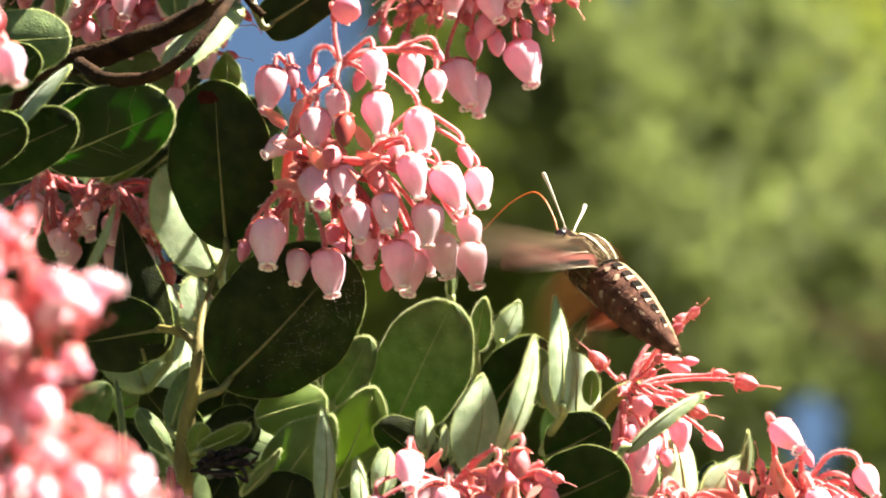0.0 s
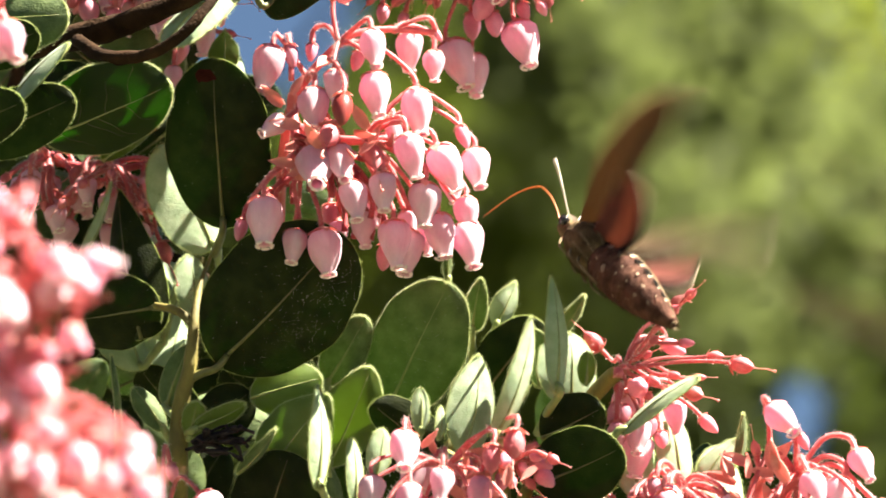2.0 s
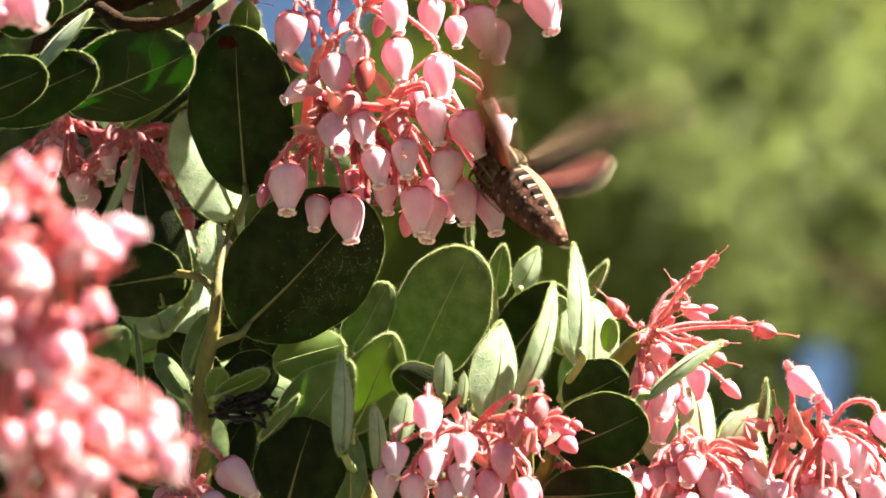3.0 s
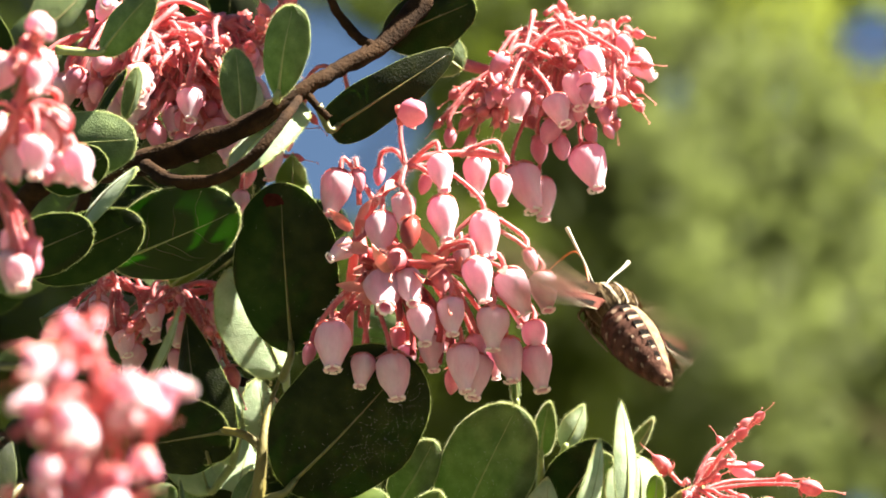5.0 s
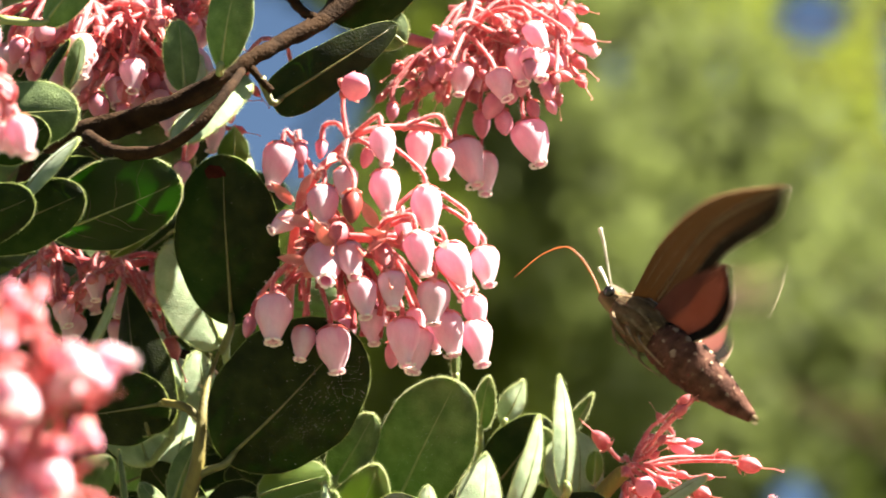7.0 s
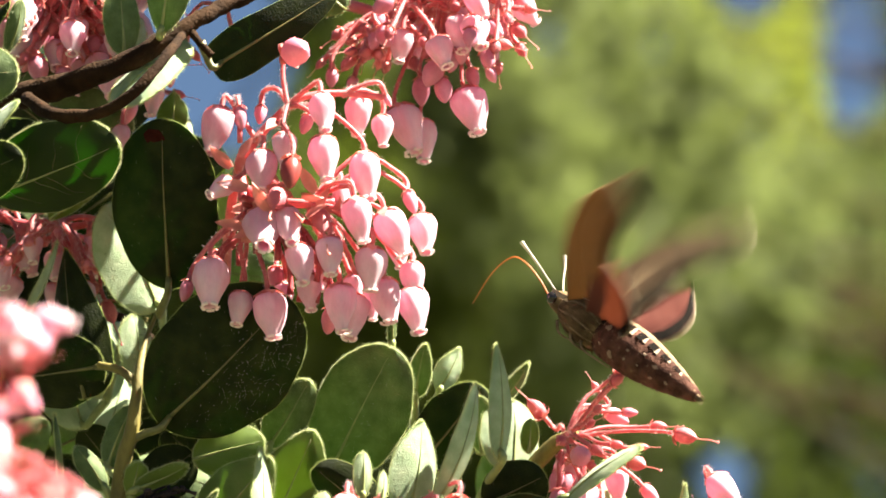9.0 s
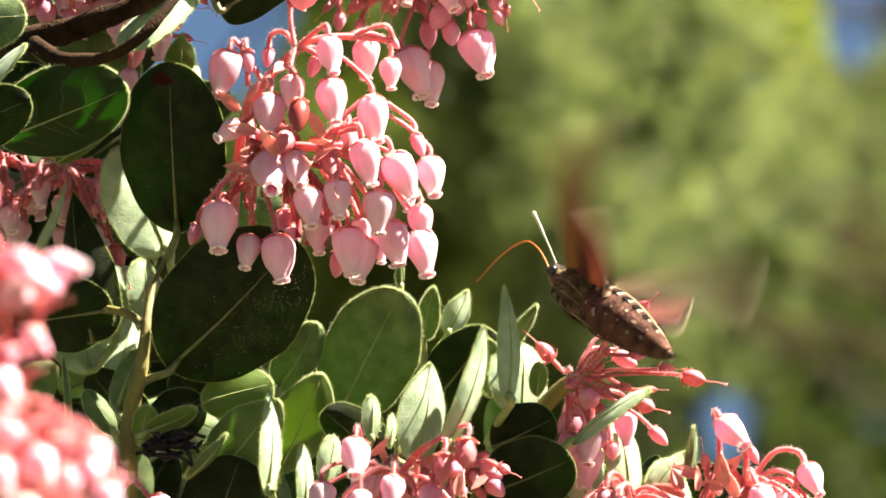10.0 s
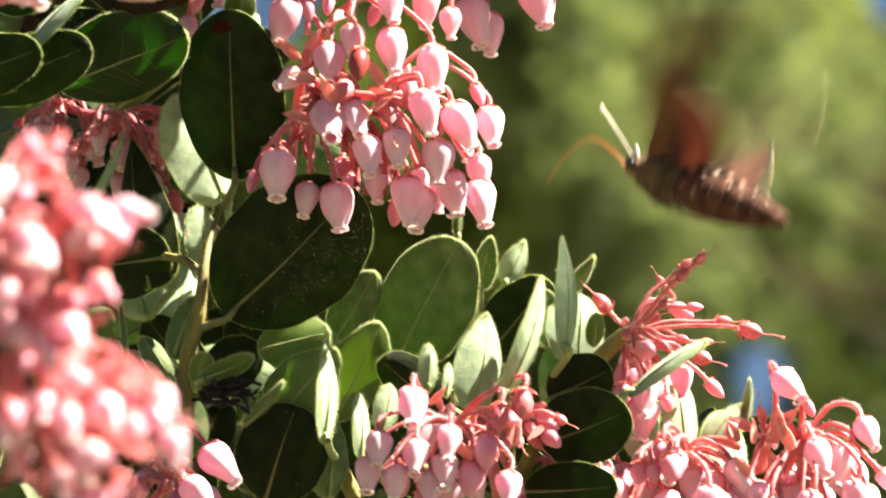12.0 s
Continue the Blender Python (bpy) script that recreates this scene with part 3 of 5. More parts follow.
def build_moth():
    """Head along +x, back along +z; the origin lies at the front of the head."""
    moth = thing("hawk_moth", (0, 0, 0), "brown hovering hawk moth with pale stripes and pink hindwings", "moth")
    rng = random.Random(8)
    s = Shape()
    ring_body(s, [(-0.0015, 0.0014, 0.0013, 0.0), (-0.003, 0.0029, 0.0028, 0.0), (-0.0055, 0.0041, 0.0041, 0.0002), (-0.0085, 0.0046, 0.0048, 0.0003),
                  (-0.0115, 0.0043, 0.0044, 0.0002), (-0.0138, 0.0033, 0.0034, 0.0)])
    thorax = part("thorax", s, M_FUR, moth, "furry brown thorax")
    f = Shape()
    for _ in range(2600):
        x = rng.uniform(-0.0138, -0.003)
        a = rng.uniform(0, 6.28)
        hw = np.interp(-x, [0.0015, 0.003, 0.0055, 0.0085, 0.0115, 0.0138], [0.0014, 0.0029, 0.0041, 0.0047, 0.0043, 0.0033])
        n_ = Vector((0, math.cos(a), math.sin(a)))
        p = Vector((x, 0, 0.0002)) + n_ * hw * 0.97 * GIRTH
        t_ = Vector((0, -math.sin(a), math.cos(a))) * 0.00009
        f.add([p - t_, p + t_, p + n_ * rng.uniform(0.0004, 0.0012) + Vector((-rng.uniform(0.0006, 0.0018), 0, 0))], [(0, 1, 2)])
    part("fur", f, M_FUR, thorax)
    for y in (-0.0030, -0.0014, 0.0014, 0.0030):
        st = Shape()

        def stripe(u, v, y=y):
            x = -0.0035 - u * 0.0095
            hw = np.interp(-x, [0.003, 0.0055, 0.0085, 0.0115, 0.0138], [0.0029, 0.0041, 0.0047, 0.0043, 0.0033])
            yy = y * (0.75 + 0.35 * math.sin(u * 3)) + v * 0.0002
            return GIRTH * Vector((x / GIRTH, yy, 0.0004 + math.sqrt(max(1e-9, hw * hw - yy * yy)) * 1.04))
        patch(st, stripe, 0, 1, -1, 1, 8, 2)
        part("stripe", st, M_MPALE, thorax, "pale stripe")
    for sg in (1, -1):
        for a0 in (0.25, -0.35, -0.8):
            st = Shape()

            def flank(u, v, a0=a0, sg=sg):
                x = -0.0032 - u * 0.010
                hw = np.interp(-x, [0.003, 0.0055, 0.0085, 0.0115, 0.0138], [0.0029, 0.0041, 0.0047, 0.0043, 0.0033])
                a = a0 + 0.25 * math.sin(u * 3) + v * 0.05
                return GIRTH * Vector((x / GIRTH, sg * hw * math.cos(a) * 1.05, 0.0002 + hw * math.sin(a) * 1.05))
            patch(st, flank, 0, 1, -1, 1, 8, 2)
            part("stripe", st, M_MTAN, thorax, "pale side stripe")
    s = Shape()
    ring_body(s, [(0.0015, 0.0003, 0.0004, -0.0004), (0.0010, 0.0014, 0.0014, -0.0003), (-0.0005, 0.0021, 0.0020, -0.0001), (-0.002, 0.0024, 0.0023, 0),
                  (-0.0035, 0.0022, 0.0022, 0)])
    head = part("head", s, M_FUR, moth)
    for sg in (1, -1):
        e = Shape()
        lathe(e, [(0.0001, 0.0009), (0.0006, 0.0007), (0.00085, 0.0003), (0.0009, 0.0), (0.00085, -0.0003), (0.0006, -0.0007), (0.0001, -0.0009)], 12)
        part("eye", e, M_EYE, head, "glossy black eye", m=Matrix.Translation((-0.0003, sg * 0.0021, 0.0)) @ Matrix.Scale(1.25, 4))
        es = Shape()
        patch(es, lambda u, v: GIRTH * Vector(((0.0008 - u * 0.0042) / GIRTH, sg * (0.0016 + 0.0010 * math.sin(u * 2.4) + 0.0001), 0.0010 + 0.0005 * u + v * 0.00045)), 0, 1, -1, 1, 6, 2)
        part("eye_stripe", es, M_MBAR, head, "white stripe above the eye")
        an = Shape()
        run = curve_points([(0.0002, sg * 0.0012, 0.0012), (0.0030, sg * 0.0034, 0.0030), (0.0060, sg * 0.0062, 0.0050), (0.0078, sg * 0.0076, 0.0060), (0.0081, sg * 0.0078, 0.0064)], 14)
        tube(an, run, [0.00014 + 0.00040 * (i / 13) ** 1.5 if i < 12 else 0.00014 for i in range(14)], 8)
        part("antenna", an, M_ANT, head, "pale clubbed antenna")
    pr = Shape()
    run = curve_points([(0.0012, 0, -0.0008), (0.0050, 0.0002, 0.0010), (0.0095, 0.0004, 0.0022), (0.0128, 0.0006, 0.0016), (0.0146, 0.0010, -0.0030), (0.0148, 0.0012, -0.0098)], 26)
    tube(pr, run, [0.00019 - 0.00009 * i / 25 for i in range(26)], 7)
    part("proboscis", pr, M_TONGUE, head, "long orange proboscis")
    s = Shape()
    st = []
    for k in range(8):      # the rings of the abdomen swell and pinch
        x0, x1 = -0.0125 - k * 0.00306, -0.0125 - (k + 1) * 0.00306
        for u in (0, 0.2, 0.6, 0.88):
            x = x0 + (x1 - x0) * u
            xx = max(-0.037, x)
            hw = np.interp(-xx, [-q[0] for q in ABD], [q[1] for q in ABD])
            hh = np.interp(-xx, [-q[0] for q in ABD], [q[2] for q in ABD])
            g = 1.0 + 0.03 * math.sin(u * 2.9) - (0.04 if u == 0 else 0)
            st.append((x, hw * g, hh * g, 0))
    ring_body(s, st)
    abdomen = part("abdomen", s, M_ABD, moth, "brown tapering abdomen")
    f = Shape()
    for _ in range(1500):
        x = rng.uniform(-0.034, -0.0125)
        a = rng.uniform(0, 6.28)
        p, q = abd_point(x, a, 0.99), abd_point(x, a, 1.0 + rng.uniform(0.05, 0.16))
        t_ = Vector((0, -math.sin(a), math.cos(a))) * 0.00008
        f.add([p - t_, p + t_, q + Vector((-rng.uniform(0.0005, 0.0012), 0, 0))], [(0, 1, 2)])
    part("fur", f, M_ABD, abdomen)
    tf = Shape()
    for _ in range(60):
        a = rng.uniform(0, 6.28)
        n_ = Vector((0, math.cos(a), math.sin(a)))
        p = Vector((-0.0355, 0, 0)) + n_ * 0.0006
        t_ = Vector((0, -math.sin(a), math.cos(a))) * 0.00012
        tf.add([p - t_, p + t_, Vector((-0.0376 - rng.uniform(0, 0.0008), 0, 0)) + n_ * rng.uniform(0.0005, 0.0011)], [(0, 1, 2)])
    part("tail_tuft", tf, M_MTAN, abdomen, "brown tuft of scales")
    cb = Shape()
    patch(cb, lambda u, v: abd_point(-0.0128 - u * 0.0011, math.pi / 2 + (v - 0.5) * 2.3, 1.05), 0, 1, 0, 1, 2, 10)
    part("collar_band", cb, M_MBLACK, abdomen)
    bk = Shape()
    patch(bk, lambda u, v: abd_point(-0.0132 - u * 0.0215, (math.pi / 2) + (v - 0.5) * 0.80 * (1 - 0.3 * u), 1.045), 0, 1, 0, 1, 12, 4)
    part("back_stripe", bk, M_MTAN, abdomen, "tan stripe along the back")
    for k in range(6):
        x0 = -0.0146 - k * 0.0031
        for sg in (1, -1):
            b = Shape()
            patch(b, lambda u, v: abd_point(x0 - u * 0.0018, (math.pi / 2) - sg * (0.40 + v * (0.46 - 0.03 * k)), 1.055), 0, 1, 0, 1, 3, 4)
            part("black_spot", b, M_MBLACK, abdomen)
            j = rng.uniform(0.7, 1.2)
            w = Shape()
            patch(w, lambda u, v: abd_point(x0 - 0.0017 - u * (0.00030 + 0.00050 * v) * j, (math.pi / 2) - sg * (0.42 + v * 0.36 * j), 1.062), 0, 1, 0, 1, 2, 4)
            part("pale_band", w, M_MBAR, abdomen)
            for row in (1.35, 1.95):
                d = Shape()
                q, sz = rng.uniform(-0.22, 0.22), rng.uniform(0.6, 1.6)
                hub = abd_point(x0 - 0.0009, (math.pi / 2) - sg * (row + q), 1.065)
                ring = [abd_point(x0 - 0.0009 + 0.00042 * sz * rng.uniform(0.5, 1.5) * math.cos(e), (math.pi / 2) - sg * (row + q + 0.10 * sz * math.sin(e) * rng.uniform(0.4, 1.4)), 1.05) for e in np.linspace(0, 5.5, 8)]
                d.add([hub] + ring, [(0, i + 1, (i + 1) % 8 + 1) for i in range(8)])
                part("pale_fleck", d, M_FLECK, abdomen)
    for sg in (1, -1):
        for k, (x, fx, fz) in enumerate(((-0.004, -0.0088, -0.0046), (-0.0075, -0.0125, -0.0048), (-0.0105, -0.0185, -0.0046))):
            lg = Shape()
            tube(lg, curve_points([(x, sg * 0.0025, -0.003), (x - 0.0022, sg * 0.0036, -0.0044), (fx, sg * 0.0022, fz)], 9), [0.00036 - 0.00003 * i for i in range(9)], 6)
            part("leg", lg, M_MTAN, moth)
    wings = []
    for sg in (1, -1):
        fo = fore_outline(sg)
        fw = part("forewing", wing_plate(fo), M_FORE, moth, "brown forewing with a pale line")
        def band(name, v0, v1, u0, u1, mat, label, off):
            """A coloured band lying on both faces of the wing between two lines along it."""
            ln = Shape()
            for side in (off, -off):
                vs = []
                for i in range(15):
                    u = u0 + i / 14 * (u1 - u0)
                    a, b = fo(u)
                    lo_, hi_ = v0(u), v1(u)
                    for q in (0, 0.5, 1):
                        v = lo_ + (hi_ - lo_) * q
                        p = a.lerp(b, v)
                        p.z += 0.0012 * math.sin(math.pi * v) * (1 - u * 0.5) + side
                        vs.append(p)
                ln.add(vs, [(3 * i + c, 3 * i + c + 1, 3 * i + c + 4, 3 * i + c + 3) for i in range(14) for c in (0, 1)])
            part(name, ln, mat, fw, label)

        band("stripe", lambda u: 0.56 - 0.28 * u, lambda u: 0.62 - 0.16 * math.sin(u * 2.2), 0.08, 0.99, M_GOLD, "tan stripe along the wing", 0.00042)
        band("outer_margin", lambda u: 0.86 - 0.22 * u, lambda u: 0.99, 0.05, 0.99, M_WEDGE, "pale grey-brown outer margin", 0.00044)
        for kv in range(5):
            band("vein", lambda u, k=kv: 0.14 + 0.16 * k - 0.03 * u, lambda u, k=kv: 0.152 + 0.16 * k - 0.03 * u, 0.1, 0.96, M_MTAN, "fine pale vein", 0.00050)

        def fringe(fn, wing):
            fr = Shape()
            run = []
            for i in range(15):
                p = fn(i / 14)[1].copy()
                p.z += 0.0001
                run.append(p)
            tube(fr, run, 0.00013, 5)
            part("fringe", fr, M_MPALE, wing, "pale wing fringe")

        fringe(fo, fw)
        hw = part("hindwing", wing_plate(hind_outline(sg)), M_HIND, moth, "rose-pink hindwing with a dark border")
        bd = Shape()
        ho = hind_outline(sg)
        for side in (0.00042, -0.00042):
            vs = []
            for i in range(13):
                u = 0.05 + i / 12 * 0.93
                a, b = ho(u)
                for v in (0.80, 0.985):
                    p = a.lerp(b, v)
                    p.z += 0.0012 * math.sin(math.pi * v) * (1 - u * 0.5) + side
                    vs.append(p)
            bd.add(vs, [(2 * i, 2 * i + 1, 2 * i + 3, 2 * i + 2) for i in range(12)])
        part("dark_border", bd, M_MBLACK, hw)
        fringe(ho, hw)
        wings.append((sg, fw, hw))
    return moth, wings


MOTH, WINGS = build_moth()

# ---- the shrub: leafy twigs ----
GROUP_T, GROUP_F = "leafy twigs of the shrub", "flower clusters of the shrub"


def sprig(label, root, stems, leaves):
    ob = thing("leafy_twig", at(*root), label, "branch", GROUP_T)
    for st in stems:
        twig(ob, *st)
    for lf in leaves:
        leaf(ob, *lf[:3], **(lf[3] if len(lf) > 3 else {}))
    return ob


D, P, L = dict(mat=M_LEAF_SHADED), dict(mat=M_LEAF_SUNLIT), dict(mat=M_LEAF_LIME)

sprig("olive-brown twig with two large dark oval leaves", (325, 1010, 0.0),
      [([(315, 1010, 0.004), (322, 890, 0.0), (328, 760, 0.0), (343, 690, 0.0), (352, 600, 0.002), (362, 540, 0.008), (380, 490, 0.012)], [26, 21, 15, 13, 9, 4.5, 3.5], M_TWIG, "stem", 30, 350),
       ([(350, 612, 0.002), (318, 588, 0.004), (282, 580, 0.008)], [9, 7, 6])],
      [((392, 690, -0.002), (612, 458, -0.010), 248, dict(mat=M_LEAF_SHADED, roll=-12, dust=(0.6, 0.45, 0.2, 420), stalk=(340, 712, 0.0), cup=0.10)),
       ((400, 448, 0.004), (378, 146, -0.004), 190, dict(mat=M_LEAF_SHADED, roll=10, stalk=(385, 490, 0.012), cup=0.06, blemish=True)),
       ((288, 584, 0.008), (112, 612, 0.014), 150, dict(mat=M_LEAF_SHADED, roll=-20, stalk=(320, 590, 0.005))),
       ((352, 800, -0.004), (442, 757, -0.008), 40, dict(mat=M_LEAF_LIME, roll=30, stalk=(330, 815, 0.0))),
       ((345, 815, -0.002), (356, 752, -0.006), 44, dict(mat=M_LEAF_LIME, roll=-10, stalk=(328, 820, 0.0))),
       ((366, 805, 0.004), (452, 730, 0.006), 96, dict(mat=M_LEAF_SHADED, roll=0, stalk=(330, 810, 0.002))),
       ((300, 760, 0.012), (340, 650, 0.012), 60, dict(mat=M_LEAF, roll=-20, stalk=(330, 790, 0.004))),
       ((300, 800, 0.0), (246, 725, 0.0), 44, dict(mat=M_LEAF, roll=25, stalk=(322, 830, 0.0))),
       ((225, 880, -0.004), (216, 668, -0.004), 30, dict(mat=M_LEAF, roll=70))])

sprig("twig with a folded dark leaf and pale sunlit leaves", (250, 620, 0.02),
      [([(400, 560, 0.05), (330, 500, 0.035), (240, 490, 0.03)], [10, 9, 7], M_BARK)],
      [((250, 640, 0.010), (208, 376, 0.014), 120, dict(mat=M_LEAF_SHADED, roll=28, point=0.8, cup=0.3, wide=0.4)),
       ((150, 512, 0.004), (212, 368, 0.012), 40, dict(mat=M_LEAF_SUNLIT, roll=66, point=0.5)),
       ((392, 478, 0.020), (292, 300, 0.000), 120, dict(mat=M_LEAF_SUNLIT, roll=-42, stalk=(400, 520, 0.045))),
       ((356, 602, 0.026), (345, 490, 0.020), 62, dict(mat=M_LEAF_SUNLIT, roll=-35, stalk=(380, 570, 0.045))),
       ((300, 640, 0.034), (290, 520, 0.03), 80, dict(mat=M_LEAF_SUNLIT, roll=-40, stalk=(330, 520, 0.035))),
       ((330, 575, 0.040), (236, 440, 0.036), 110, dict(mat=M_LEAF_SUNLIT, roll=-40, stalk=(330, 510, 0.035))),
       ((262, 690, 0.040), (206, 560, 0.036), 110, dict(mat=M_LEAF_SUNLIT, roll=-38, stalk=(300, 640, 0.04))),
       ((300, 720, 0.044), (330, 590, 0.040), 90, dict(mat=M_LEAF_SUNLIT, roll=-42, stalk=(330, 740, 0.05)))])

sprig("cluster of broad green leaves with pale hairy margins", (620, 1010, 0.01),
      [([(640, 1010, 0.010), (600, 930, 0.010), (590, 850, 0.010), (620, 780, 0.014), (690, 775, 0.014)], [16, 14, 12, 10, 8]),
       ([(690, 775, 0.014), (740, 800, 0.014), (800, 840, 0.010), (850, 870, 0.006), (880, 900, 0.006)], [8, 9, 10, 11, 12])],
      [((690, 768, 0.012), (797, 540, 0.004), 170, dict(mat=M_LEAF, roll=-6, dust=(0.6, 0.1, 0.25, 120), cup=0.10, stalk=(660, 800, 0.014))),
       ((850, 750, 0.022), (962, 604, 0.018), 118, dict(mat=M_LEAF_SHADED, roll=-5, stalk=(800, 830, 0.012))),
       ((838, 838, 0.002), (862, 664, -0.006), 94, dict(mat=M_LEAF_SUNLIT, roll=-38, point=0.6, stalk=(850, 870, 0.006))),
       ((895, 815, -0.036), (962, 598, -0.046), 44, dict(mat=M_LEAF_SUNLIT, roll=-38, point=0.5, bend=0.10, stalk=(880, 890, 0.004))),
       ((1000, 728, -0.022), (990, 522, -0.030), 44, dict(mat=M_LEAF_SUNLIT, roll=-38, point=0.7, stalk=(960, 800, 0.0))),
       ((586, 720, 0.010), (655, 600, 0.008), 78, dict(mat=M_LEAF, roll=15, stalk=(600, 800, 0.012))),
       ((452, 742, 0.004), (576, 705, 0.004), 90, dict(mat=M_LEAF_LIME, roll=-10)),
       ((590, 868, 0.002), (666, 692, -0.004), 136, dict(mat=M_LEAF_LIME, roll=24, point=0.5, stalk=(600, 930, 0.010))),
       ((474, 888, 0.0), (584, 738, -0.006), 140, dict(mat=M_LEAF_MID, roll=-14, point=0.6, stalk=(590, 930, 0.010))),
       ((578, 900, -0.024), (577, 716, -0.028), 40, dict(mat=M_LEAF_SUNLIT, roll=38, point=0.7, stalk=(598, 930, 0.008))),
       ((790, 842, 0.0), (668, 756, -0.006), 88, dict(mat=M_LEAF_SHADED, roll=20, cup=0.3, stalk=(820, 855, 0.008))),
       ((754, 800, -0.008), (754, 722, -0.012), 34, dict(mat=M_LEAF_SUNLIT, roll=-25, stalk=(750, 812, 0.0))),
       ((786, 812, -0.012), (792, 756, -0.014), 18, dict(mat=M_LEAF_SUNLIT, roll=-38)),
       ((842, 622, 0.02), (856, 530, 0.016), 46, dict(mat=M_LEAF, roll=-25, point=0.5, stalk=(840, 700, 0.024))),
       ((886, 610, 0.022), (922, 534, 0.018), 50, dict(mat=M_LEAF_SUNLIT, roll=30, point=0.7, stalk=(860, 700, 0.026))),
       ((984, 645, 0.016), (1044, 560, 0.012), 40, dict(mat=M_LEAF, roll=40, point=0.7, stalk=(960, 720, 0.02))),
       ((800, 530, 0.026), (798, 470, 0.024), 18, dict(mat=M_LEAF, roll=30, point=0.7, stalk=(800, 640, 0.03))),
       ((470, 1010, -0.004), (520, 838, -0.006), 165, dict(mat=M_LEAF_SHADED, roll=10)),
       ((590, 1000, 0.002), (585, 858, 0.002), 90, dict(mat=M_LEAF, roll=38)),
       ((432, 880, -0.006), (500, 800, -0.008), 40, dict(mat=M_LEAF, roll=55, point=0.6)),
       ((642, 930, -0.014), (636, 812, -0.018), 30, dict(mat=M_LEAF_SUNLIT, roll=-38)),
       ((676, 880, -0.008), (690, 796, -0.012), 46, dict(mat=M_LEAF_SUNLIT, roll=-30))])

sprig("short twig with paired round dark leaves and pale leaves", (965, 930, -0.004),
      [([(900, 1000, 0.006), (935, 920, 0.0), (955, 870, -0.004), (985, 812, -0.008)], [15, 13, 9, 7]),
       ([(900, 1000, 0.006), (905, 900, 0.0), (897, 815, -0.006)], [12, 8, 5])],
      [((966, 812, -0.010), (1074, 756, -0.014), 102, dict(mat=M_LEAF_SHADED, roll=-10, cup=0.16)),
       ((948, 898, -0.012), (1106, 830, -0.020), 140, dict(mat=M_LEAF_SHADED, roll=10, cup=0.1)),
       ((1022, 750, 0.004), (1018, 622, -0.002), 112, dict(mat=M_LEAF_SUNLIT, roll=-36)),
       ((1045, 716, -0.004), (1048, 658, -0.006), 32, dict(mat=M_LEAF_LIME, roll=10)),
       ((1104, 794, -0.012), (1238, 692, -0.014), 46, dict(mat=M_LEAF_SUNLIT, roll=48, stalk=(1080, 810, -0.012))),
       ((1136, 910, 0.012), (1142, 760, 0.008), 76, dict(mat=M_LEAF_SUNLIT, roll=-35)),
       ((1220, 890, 0.014), (1190, 752, 0.008), 66, dict(mat=M_LEAF_SUNLIT, roll=-34)),
       ((1246, 890, 0.010), (1310, 806, 0.006), 60, dict(mat=M_LEAF_SUNLIT, roll=40, point=0.6)),
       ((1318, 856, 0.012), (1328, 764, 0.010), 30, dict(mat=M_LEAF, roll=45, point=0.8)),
       ((1300, 960, 0.014), (1280, 820, 0.012), 84, dict(mat=M_LEAF_SUNLIT, roll=30)),
       ((926, 978, -0.018), (1090, 964, -0.024), 96, dict(mat=M_LEAF_SHADED, roll=10)),
       ((960, 720, 0.008), (952, 620, 0.004), 60, dict(mat=M_LEAF, roll=-30))])

